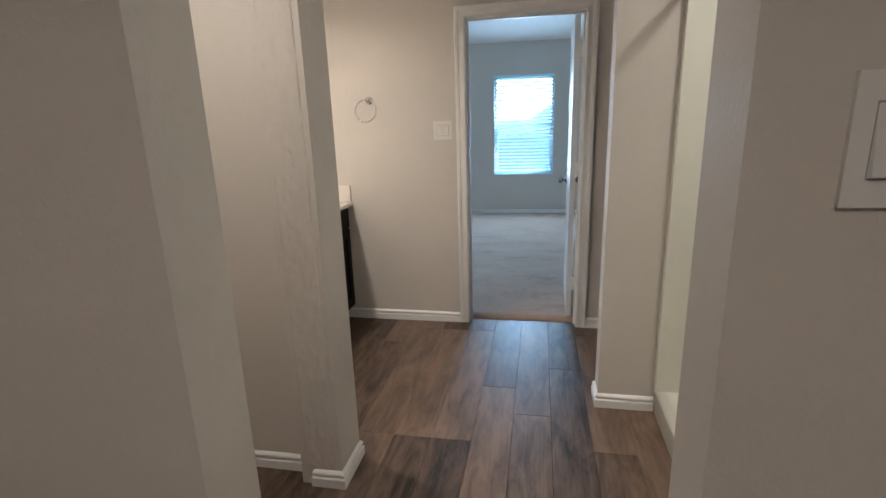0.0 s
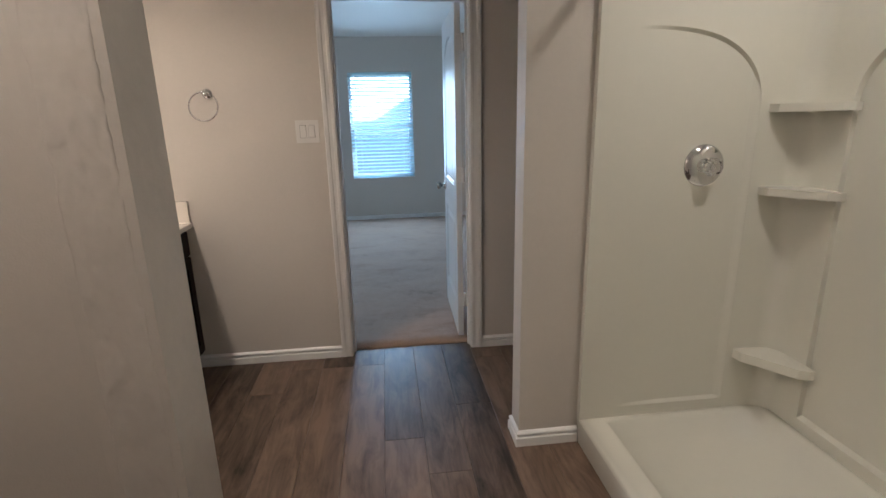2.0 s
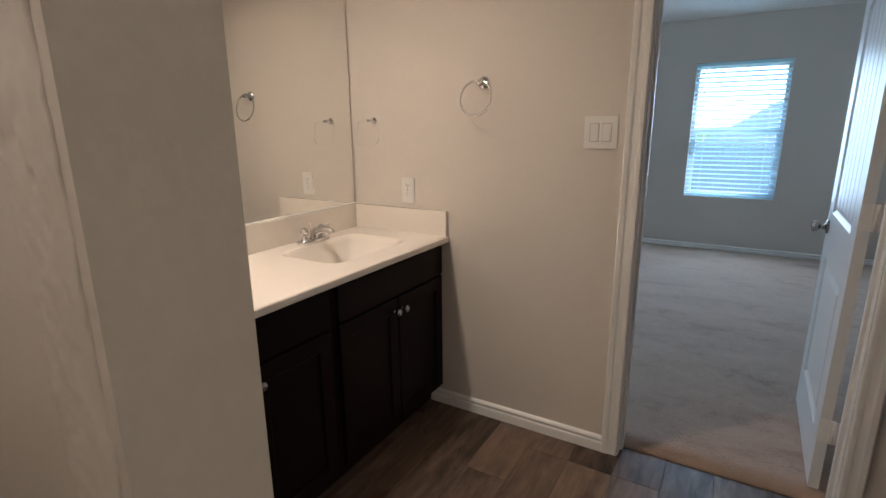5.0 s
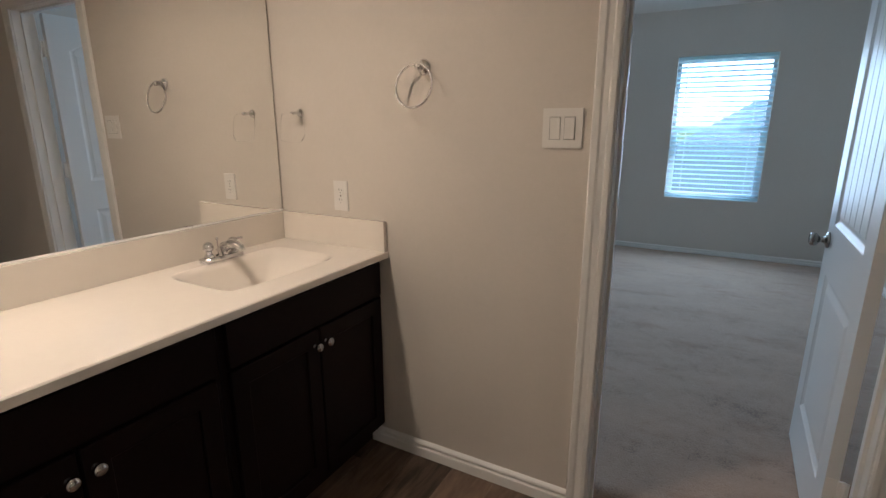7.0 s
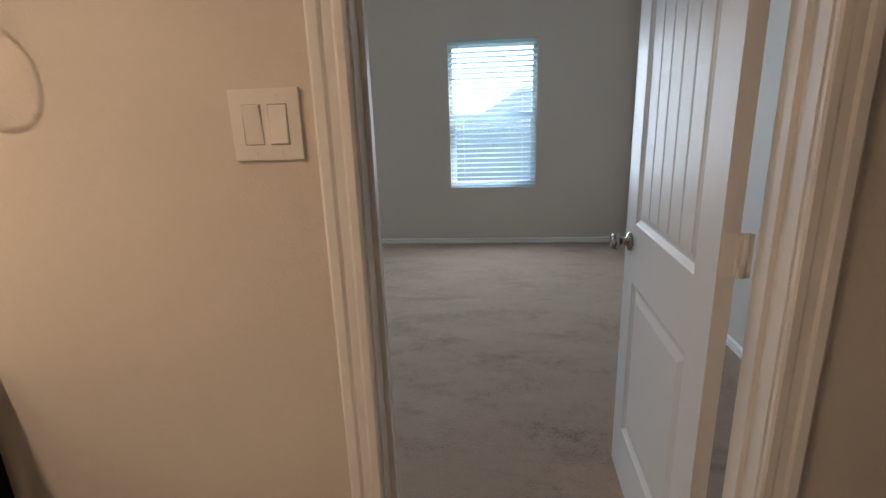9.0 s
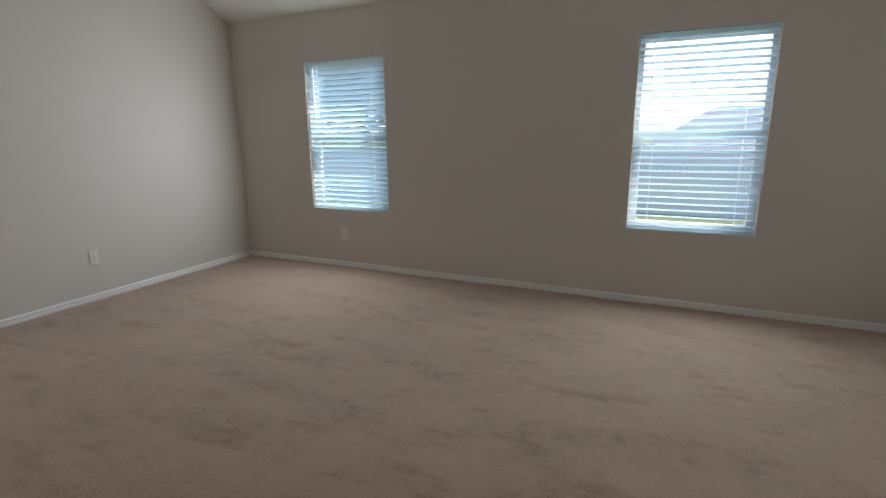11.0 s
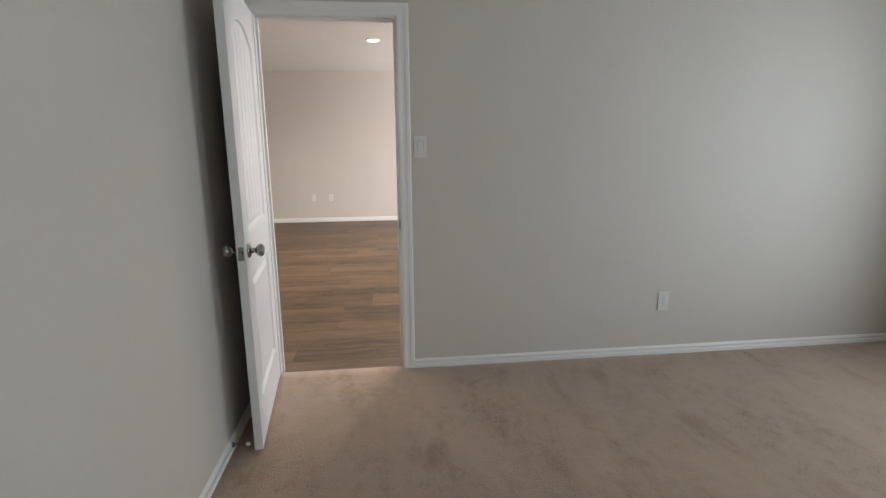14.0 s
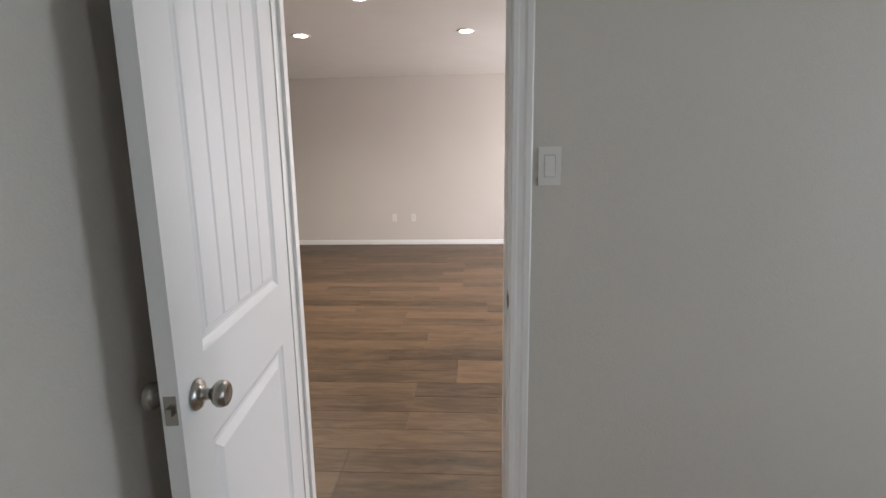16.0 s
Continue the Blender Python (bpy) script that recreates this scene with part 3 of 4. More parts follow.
part("strike_plate", boxes((BED_W - 0.043, BED_W - 0.0015, D2B - 0.0014, D2B - 0.0002, 0.875, 0.935), (BED_W - 0.0015, BED_W + 0.004, D2B - 0.0014, D2B + 0.002, 0.885, 0.925)), NICKEL, d2, "satin nickel strike plate")
part("strike_hole", boxes((BED_W - 0.036, BED_W - 0.022, D2B - 0.0018, D2B - 0.0011, 0.893, 0.917)), SLOT, d2)
door_leaf("bedroom_door", 0.770, (BED_W + 0.020, D2A - 0.036, 0.022), 5.7, "white two-panel door with plank-grooved arch panel, standing wide open", 0.0)


# ---- windows ----
def window(name, a, b, label):
    w = tagged(thing(name, (0, 0, 0), label, "window"), kind="structure")
    y0, y1 = BED_N + 0.085, BED_N + 0.15
    f = 0.035
    part("window_frame", boxes((a, a + f, y0, y1, WZ0, WZ1), (b - f, b, y0, y1, WZ0, WZ1), (a + f, b - f, y0, y1, WZ0, WZ0 + f), (a + f, b - f, y0, y1, WZ1 - f, WZ1)), VINYL, w)
    zm = 1.315
    part("meeting_rail", boxes((a + f, b - f, y0 + 0.004, y1 - 0.01, zm - 0.028, zm + 0.028)), VINYL, w)
    part("sash", boxes((a + f, a + f + 0.022, y0 + 0.004, y0 + 0.03, WZ0 + f, zm - 0.028), (b - f - 0.022, b - f, y0 + 0.004, y0 + 0.03, WZ0 + f, zm - 0.028),
                       (a + f + 0.022, b - f - 0.022, y0 + 0.004, y0 + 0.03, WZ0 + f, WZ0 + f + 0.025)), VINYL, w)
    for z0, z1, y in ((WZ0 + f, zm - 0.028, y0 + 0.016), (zm + 0.028, WZ1 - f, y0 + 0.045)):
        p = part("pane", boxes((a + f, b - f, y, y + 0.004, z0, z1)), GLASS, w)
        p.visible_shadow = False
    part("window_sill", bevel(boxes((a, b, BED_N + 0.0, y0, WZ0 - 0.0005, WZ0 + 0.006)), 0.002, 1), TRIM, w)
    return w


def blind(a, b, tilt):
    """A two-inch horizontal blind: headrail, slats, bottom rail, ladder cords, tilt wand."""
    top = WZ1 - 0.004
    ob = thing("window_blind", ((a + b) / 2, BED_N + 0.030, WZ0 + 0.010), "white slatted horizontal blind, lowered with slats open", "window blind", "bedroom window blinds")
    hw = (b - a) / 2 - 0.003
    zb = -0.010 - WZ0
    part("headrail", bevel(boxes((-hw, hw, -0.028, 0.028, top + zb - 0.030, top + zb)), 0.003, 1), BLIND, ob)
    part("bottom_rail", bevel(boxes((-hw, hw, -0.024, 0.024, 0.0, 0.022)), 0.004, 2), BLIND, ob)
    n = 28
    z_first, z_last = 0.050, top + zb - 0.050
    c, s = math.cos(radians(tilt)), math.sin(radians(tilt))
    mesh = None
    for i in range(n):
        z = z_first + (z_last - z_first) * i / (n - 1)
        if mesh is None:
            bm = bmesh.new()
            prof = [(-0.025, 0.0), (-0.012, 0.0022), (0.0, 0.003), (0.012, 0.0022), (0.025, 0.0), (0.0, 0.0005)]
            extrude_profile(bm, [(u * c - v * s, u * s + v * c) for u, v in prof], lambda u, v, e: (e, u, v), (-hw, hw))
            o = part("slat", bm, BLIND, ob)
            mesh = o.data
        else:
            o = new("slat", mesh)
            o.parent = ob
        o.location.z = z
        o.rotation_euler.x = 0.012 * math.sin(i * 2.3)
    for x in (-hw * 0.68, hw * 0.68):
        for y in (-0.024, 0.024):
            part("ladder_cord", boxes((x - 0.0007, x + 0.0007, y - 0.0007, y + 0.0007, 0.02, top + zb - 0.030)), VINYL, ob)
    bm = bmesh.new()
    tube(bm, ((-hw + 0.10, -0.036, top + zb - 0.05), (-hw + 0.10, -0.038, top + zb - 0.56)), 0.004, 8)
    part("tilt_wand", bm, VINYL, ob, smooth=True)
    return ob


window("window_1", *WR, "single-hung white vinyl bedroom window")
window("window_2", *WL, "single-hung white vinyl bedroom window")
blind(*WR, -20)
blind(*WL, -53)
for a, b in (WR, WL):
    lamp("window_daylight", "AREA", ((a + b) / 2, BED_N + 0.012, (WZ0 + WZ1) / 2), WINDOW_LAMP, (0.75, 0.92, 1.0), b - a - 0.08, WZ1 - WZ0 - 0.1, aim=((a + b) / 2, 0, (WZ0 + WZ1) / 2), spread=180)

# lamp in the added, unseen north opening; brightens the far wall and ceiling
lamp("living_added_daylight", "AREA", (-8.7, BED_N + 0.01, 1.35), 38, (0.95, 0.97, 1.0), 1.7, 1.4, aim=(-8.9, 0, 2.0))

# ---- recessed lights ----
def downlight(name, x, y, z, power, label, colour=WARM, spread=150):
    ob = thing(name, (x, y, z), label, "ceiling light", "recessed ceiling lights")
    bm = bmesh.new()
    lathe(bm, ((0.070, -0.001), (0.092, -0.001), (0.095, -0.004), (0.088, -0.009), (0.070, -0.006)), None, 32)
    part("trim_ring", bm, TRIM, ob, smooth=True)
    bm = bmesh.new()
    lathe(bm, ((0.0695, -0.004), (0.066, -0.008), (0.03, -0.010), (0.001, -0.010)), None, 32)
    part("diffuser", bm, LAMP_GLOW, ob, "glowing warm-white lens", smooth=True)
    lamp("downlight_beam", "AREA", (x, y, z - 0.014), power, colour, 0.13, spread=spread)
    return ob


downlight("recessed_light", -7.00, 3.10, H_LIVE, LIVING_LAMP, "white round recessed ceiling light, lit", SOFT_WARM)
# the two at x -5.9 are unseen, added to brighten the room
for x, y in ((-8.14, 2.25), (-8.14, 3.93), (-5.9, 2.1), (-5.9, 4.6)):
    downlight("recessed_light", x, y, H_LIVE, LIVING_LAMP, "white round recessed ceiling light, lit", SOFT_WARM)


# ---- bathroom things ----
downlight("vanity_downlight", -1.38, 1.98, H_BATH, VANITY_LAMP, "white round recessed light over the vanity, lit")
downlight("shower_light", 1.20, 1.38, H_BATH, SHOWER_LAMP, "white round recessed shower light, lit", SHOWER_WARM, 180)
downlight("closet_light", 0.05, -1.10, H_BATH, CLOSET_LAMP, "white round recessed closet light, lit")
downlight("alcove_light", -0.95, 0.86, H_BATH, WC_LAMP, "white round recessed alcove light, lit")


def vanity_unit(y0, y1, front=-1.180):
    """Espresso base cabinet with a false drawer front, two shaker doors and chrome knobs."""
    ob = thing("vanity_cabinet", ((X0 + front) / 2, (y0 + y1) / 2, 0), "dark espresso wooden vanity cabinet with two doors", "cabinet", "vanity base cabinets")
    hx, hy = (front - X0) / 2 - 0.002, (y1 - y0) / 2
    for y0b, y1b in ((-hy, -hy + 0.018), (hy - 0.018, hy)):
        part("side_panel", boxes((-hx, hx, y0b, y1b, 0.095, 0.848)), ESPRESSO, ob)
    part("bottom_panel", boxes((-hx, hx, -hy + 0.018, hy - 0.018, 0.095, 0.113)), ESPRESSO, ob)
    part("back_panel", boxes((-hx, -hx + 0.01, -hy + 0.018, hy - 0.018, 0.113, 0.848)), ESPRESSO, ob)
    part("front_frame", boxes((hx - 0.019, hx, -hy + 0.018, hy - 0.018, 0.113, 0.848)), ESPRESSO, ob)
    part("toe_kick", boxes((-hx, hx - 0.065, -hy + 0.002, hy - 0.002, 0.0, 0.095)), ESPRESSO, ob)
    f = hx + 0.0005
    part("drawer_front", bevel(boxes((f, f + 0.019, -hy + 0.022, hy - 0.022, 0.700, 0.832)), 0.003, 2), ESPRESSO, ob)
    for s in (-1, 1):
        a, b = (-hy + 0.022, -0.004) if s < 0 else (0.004, hy - 0.022)
        z0, z1, w = 0.115, 0.686, 0.058
        bm = bmesh.new()
        rings = []
        for ins, d in ((0, 0), (0, 0.017), (0.002, 0.019), (w - 0.002, 0.019), (w, 0.017), (w, 0.010)):
            rings.append([bm.verts.new((f + d, yy, zz)) for yy, zz in ((a + ins, z0 + ins), (b - ins, z0 + ins), (b - ins, z1 - ins), (a + ins, z1 - ins))])
        for p, q in zip(rings, rings[1:]):
            for k in range(4):
                bm.faces.new((p[k], p[(k + 1) % 4], q[(k + 1) % 4], q[k]))
        bm.faces.new(rings[0][::-1])
        bm.faces.new(rings[-1])
        d = part("cabinet_door", bm, ESPRESSO, ob)
        m = pose(f + 0.019, s * 0.027, 0.632, 0, 90)
        bm = lathe(bmesh.new(), ((0.009, 0), (0.009, 0.002), (0.0055, 0.005), (0.0055, 0.014), (0.012, 0.018), (0.0155, 0.022), (0.0155, 0.026), (0.011, 0.030), (0.001, 0.031)), m, 20)
        part("knob", bm, CHROME, d, "chrome round cabinet knob", smooth=True)
    return ob


vanity_unit(2.416, 3.176)
vanity_unit(1.680, 2.414)

# counter with moulded basin
CT, CX0, CX1, CY0, CY1 = 0.877, X0 + 0.002, -1.136, 1.653, 3.178
top = thing("vanity_counter", (0, 0, 0), "off-white cultured marble vanity top with moulded basin", "countertop")
BX, BY = -1.428, 2.785
bm = bmesh.new()
N = 48


def basin_loop(hx, hy, z, power=5.0, dx=0.0):
    pts = []
    for i in range(N):
        a = 2 * math.pi * (i + 0.5) / N
        c, s = math.cos(a), math.sin(a)
        r = (abs(c / hx) ** power + abs(s / hy) ** power) ** (-1 / power)
        pts.append(bm.verts.new((BX + dx + r * c, BY + r * s, z)))
    return pts


def outer_loop(z, inset=0.0):
    pts = []
    for i in range(N):
        a = 2 * math.pi * (i + 0.5) / N
        c, s = math.cos(a), math.sin(a)
        hx = (CX1 - inset - BX) if c > 0 else (BX - CX0)
        hy = (CY1 - BY) if s > 0 else (BY - CY0)
        if abs(c) / hx > abs(s) / hy:
            x, y = BX + math.copysign(hx, c), BY + s * hx / abs(c)
        else:
            x, y = BX + c * hy / abs(s), BY + math.copysign(hy, s)
        pts.append(bm.verts.new((x, y, z)))
    # square up the corners
    for cx in (CX0, CX1 - inset):
        for cy in (CY0, CY1):
            v = min(pts, key=lambda p: abs(p.co.x - cx) + abs(p.co.y - cy))
            v.co.x, v.co.y = cx, cy
    return pts


loops = [basin_loop(0.085, 0.10, CT - 0.118, 3, -0.03), basin_loop(0.115, 0.15, CT - 0.110, 4, -0.02), basin_loop(0.150, 0.215, CT - 0.022, 6), basin_loop(0.160, 0.232, CT - 0.006, 7),
         basin_loop(0.172, 0.245, CT, 8), outer_loop(CT, 0.004), outer_loop(CT - 0.004), outer_loop(CT - 0.026)]
for a, b in zip(loops, loops[1:]):
    for i in range(N):
        j = (i + 1) % N
        bm.faces.new((a[i], a[j], b[j], b[i]))
bm.faces.new(loops[0][::-1])
slab = part("slab", bm, MARBLE, top)
for p in slab.data.polygons:
    p.use_smooth = min(slab.data.vertices[v].co.z for v in p.vertices) < CT - 0.001 and max(abs(slab.data.vertices[v].co.x - BX) for v in p.vertices) < 0.2
part("backsplash", bevel(boxes((CX0, CX0 + 0.020, CY0, CY1, CT + 0.0005, CT + 0.120)), 0.006, 3), MARBLE, top)
part("side_splash", bevel(boxes((CX0 + 0.0205, CX1 - 0.006, CY1 - 0.020, CY1, CT + 0.0005, CT + 0.120)), 0.006, 3), MARBLE, top)
bm = lathe(bmesh.new(), ((0.021, 0.0), (0.022, 0.003), (0.016, 0.004), (0.001, 0.002)), pose(BX - 0.03, BY, CT - 0.1178), 20)
part("drain", bm, CHROME, top, "chrome basin drain", smooth=True)
bm = lathe(bmesh.new(), ((0.012, 0.0), (0.012, 0.003), (0.001, 0.004)), pose(BX + 0.147, BY + 0.02, CT - 0.045, 0, -72), 14)
part("overflow_ring", bm, CHROME, top, "small chrome overflow ring", smooth=True)

# faucet: centre-set base, two handles, curved spout
fa = thing("faucet", (X0 + 0.085, BY, CT), "chrome two-handle centerset faucet on the vanity top", "faucet")
bm = boxes((-0.024, 0.024, -0.078, 0.078, 0.0, 0.016))
bevel(bm, 0.007, 3)
part("base", bm, CHROME, fa, smooth=True)
bm = tube(bmesh.new(), ((0.0, 0, 0.014), (0.004, 0, 0.035), (0.022, 0, 0.052), (0.055, 0, 0.064), (0.090, 0, 0.066), (0.112, 0, 0.058), (0.116, 0, 0.046)), (0.021, 0.020, 0.019, 0.017, 0.015, 0.0135, 0.011), 16)
part("spout", bm, CHROME, fa, smooth=True)
for dy in (-0.052, 0.052):
    h = part("handle", lathe(bmesh.new(), ((0.018, 0.014), (0.016, 0.026), (0.011, 0.034), (0.010, 0.042), (0.017, 0.046), (0.019, 0.056), (0.016, 0.068), (0.008, 0.074), (0.001, 0.075)), pose(0, dy, 0), 20), CHROME, fa, smooth=True)
    part("lever", tube(bmesh.new(), ((0.0, dy, 0.062), (0.012, dy + math.copysign(0.012, dy), 0.068), (0.028, dy + math.copysign(0.026, dy), 0.071)), (0.006, 0.0055, 0.005), 10), CHROME, h, smooth=True)
part("lift_rod", lathe(bmesh.new(), ((0.002, 0.012), (0.002, 0.070), (0.005, 0.073), (0.005, 0.080), (0.001, 0.083)), pose(-0.018, 0, 0), 10), CHROME, fa, smooth=True)

# frameless mirror on clips
mi = thing("wall_mirror", (X0 + 0.001, 2.42, 1.0), "large frameless wall mirror above the vanity", "mirror")
part("glass", boxes((0.0005, 0.005, -0.755, 0.751, 0.0, 1.02)), SILVER, mi)
part("bottom_channel", boxes((0.0, 0.008, -0.757, 0.757, -0.0025, 0.004),), TRIM, mi, "thin white mirror channel")
for dy in (0.30, -0.40):
    part("clip", bevel(boxes((0.0052, 0.010, dy - 0.012, dy + 0.012, -0.002, 0.006)), 0.001, 1), ACRYLIC, mi, "clear plastic mirror clip")


def towel_ring(x, z, label, mat, square=False):
    ob = thing("towel_ring", (x, END_Y, z), label, "towel ring")
    out = pose(0, 0, 0, 90)
    f = 0.66 if square else 1.0
    bm = lathe(bmesh.new(), [(a * f, b) for a, b in ((0.025, 0.0), (0.027, 0.004), (0.022, 0.010), (0.012, 0.014), (0.009, 0.022), (0.009, 0.034), (0.012, 0.038), (0.012, 0.050), (0.007, 0.054), (0.001, 0.055))], out, 24)
    part("post", bm, CHROME, ob, "chrome wall post", smooth=True)
    pts = []
    for i in range(40):
        a = 2 * math.pi * i / 40
        c, s = math.cos(a), math.sin(a)
        if square:
            r = (abs(c / 0.066) ** 5 + abs(s / 0.058) ** 5) ** -0.2
            pts.append((r * c, -0.044 + 0.010 * (s - 1), -0.058 + r * s))
        else:
            pts.append((0.072 * c - 0.010, -0.044 + 0.014 * (s - 1), -0.064 + 0.072 * s))
    part("ring", tube(bmesh.new(), pts, 0.0042 if not square else 0.0022, 10, closed=True), mat, ob, smooth=True)
    return ob


towel_ring(-0.962, 1.556, "chrome towel ring hanging on the painted wall", CHROME)
towel_ring(-1.553, 1.410, "small chrome post with clear acrylic towel ring", CLEAR, True)


def wall_plate(name, at, rz, kind, gangs, label, category):
    """Wall plate facing local -y: rocker switches or a duplex outlet."""
    ob = thing(name, at, label, category, rz=rz)
    w = 0.070 + 0.0465 * (gangs - 1) + (0.008 if gangs > 1 else 0)
    h = 0.120
    bm = boxes((-w / 2, w / 2, -0.0062, -0.0003, -h / 2, h / 2))
    bevel(bm, 0.0028, 3)
    part("plate", bm, PLASTIC, ob)
    for g in range(gangs):
        cx = (g - (gangs - 1) / 2) * 0.0465
        low_out = gangs == 1 or g % 2
        if kind == "rocker":
            bm = bmesh.new()
            v = [bm.verts.new(p) for p in ((cx - 0.0165, -0.0062, -0.0335), (cx + 0.0165, -0.0062, -0.0335), (cx + 0.0165, -0.0062, 0.0335), (cx - 0.0165, -0.0062, 0.0335),
                                          (cx - 0.0150, -0.0118 if low_out else -0.0066, -0.0320), (cx + 0.0150, -0.0118 if low_out else -0.0066, -0.0320),
                                          (cx + 0.0150, -0.0066 if low_out else -0.0110, 0.0320), (cx - 0.0150, -0.0066 if low_out else -0.0110, 0.0320))]
            for f in ((0, 1, 5, 4), (1, 2, 6, 5), (2, 3, 7, 6), (3, 0, 4, 7), (4, 5, 6, 7)):
                bm.faces.new([v[k] for k in f])
            part("rocker", bm, PLASTIC, ob)
            part("rocker_gap", boxes((cx - 0.0175, cx + 0.0175, -0.00645, -0.0061, -0.0345, 0.0345)), GAP, ob)
            for z in (-0.0485, 0.0485):
                part("screw", lathe(bmesh.new(), ((0.003, 0), (0.003, 0.0008), (0.001, 0.001)), pose(cx, -0.0062, z, 90), 10), PLASTIC, ob)
        else:
            for z in (-0.0195, 0.0195):
                r = part("receptacle", bevel(boxes((cx - 0.0165, cx + 0.0165, -0.0078, -0.0058, z - 0.0135, z + 0.0135)), 0.0009, 1), PLASTIC, ob)
                for dx, hh in ((-0.0063, 0.0042), (0.0063, 0.0034)):
                    part("slot", boxes((cx + dx - 0.0010, cx + dx + 0.0010, -0.0081, -0.0077, z + 0.0010, z + 0.0010 + 2 * hh)), SLOT, r)
                part("ground_hole", lathe(bmesh.new(), ((0.0022, 0), (0.0022, 0.0004)), pose(cx, -0.0077, z - 0.0070, 90), 10), SLOT, r)
            part("screw", lathe(bmesh.new(), ((0.003, 0), (0.003, 0.0008), (0.001, 0.001)), pose(cx, -0.0062, 0, 90), 10), NICKEL, ob)
    return ob


wall_plate("light_switch", (-0.466, END_Y, 1.352), 0, "rocker", 2, "white double rocker light switch beside the doorway", "light switch")
wall_plate("light_switch", (0.470, GATE_Y0, 1.386), 0, "rocker", 1, "white rocker light switch on the closet wall", "light switch")
wall_plate("light_switch", (BED_W, 4.226, 1.347), 90, "rocker", 1, "white rocker light switch beside the bedroom doorway", "light switch")
wall_plate("wall_outlet", (-1.361, END_Y, 1.083), 0, "outlet", 1, "white duplex outlet above the vanity splash", "wall outlet")
wall_plate("wall_outlet", (BED_W, 5.769, 0.368), 90, "outlet", 1, "white duplex outlet low on the bedroom wall", "wall outlet")
wall_plate("wall_outlet", (-3.187, BED_N, 0.360), 0, "outlet", 1, "white duplex outlet under the bedroom window", "wall outlet")
wall_plate("wall_outlet", (LIVE_W, 2.735, 0.435), 90, "outlet", 1, "white duplex outlet on the far living room wall", "wall outlet")
wall_plate("wall_outlet", (LIVE_W, 3.045, 0.435), 90, "outlet", 1, "white duplex outlet on the far living room wall", "wall outlet")

# ---- shower ----
SX0, SX1, SY0, SY1 = SHOWER_X, 1.612, GATE_Y1 + 0.012, WING_Y - 0.002
pan = thing("shower_pan", ((SX0 + SX1) / 2, (SY0 + SY1) / 2, 0), "off-white fibreglass shower pan with raised threshold", "shower pan")
cx, cy = (SX0 + SX1) / 2, (SY0 + SY1) / 2
ax, ay = (SX1 - SX0) / 2, (SY1 - SY0) / 2


def pan_loop(bm, ins, z):
    (l, r, f, b) = ins
    return [bm.verts.new(p) for p in ((-ax + l, -ay + f, z), (ax - r, -ay + f, z), (ax - r, ay - b, z), (-ax + l, ay - b, z))]


bm = bmesh.new()
ls = [pan_loop(bm, (0, 0, 0, 0), 0.0), pan_loop(bm, (0, 0, 0, 0), 0.105), pan_loop(bm, (0.010, 0.006, 0.006, 0.006), 0.116), pan_loop(bm, (0.105, 0.045, 0.045, 0.045), 0.116),
      pan_loop(bm, (0.118, 0.055, 0.055, 0.055), 0.108), pan_loop(bm, (0.150, 0.085, 0.085, 0.085), 0.045), pan_loop(bm, (0.40, 0.38, 0.70, 0.70), 0.034)]
for a, b in zip(ls, ls[1:]):
    for i in range(4):
        j = (i + 1) % 4
        bm.faces.new((a[i], a[j], b[j], b[i]))
bm.faces.new(ls[-1])
bevel(bm, 0.006, 2, 0.3)
part("tray", bm, FIBRE, pan, smooth=True)
part("drain", lathe(bmesh.new(), ((0.05, 0), (0.052, 0.003), (0.045, 0.004), (0.001, 0.003)), pose(0.02, 0, 0.0345), 24), CHROME, pan, "round chrome shower drain", smooth=True)

sur = thing("shower_surround", (0, 0, 0), "off-white fibreglass shower wall surround with arched panels", "shower surround")
Z0, Z1 = 0.116, 2.05


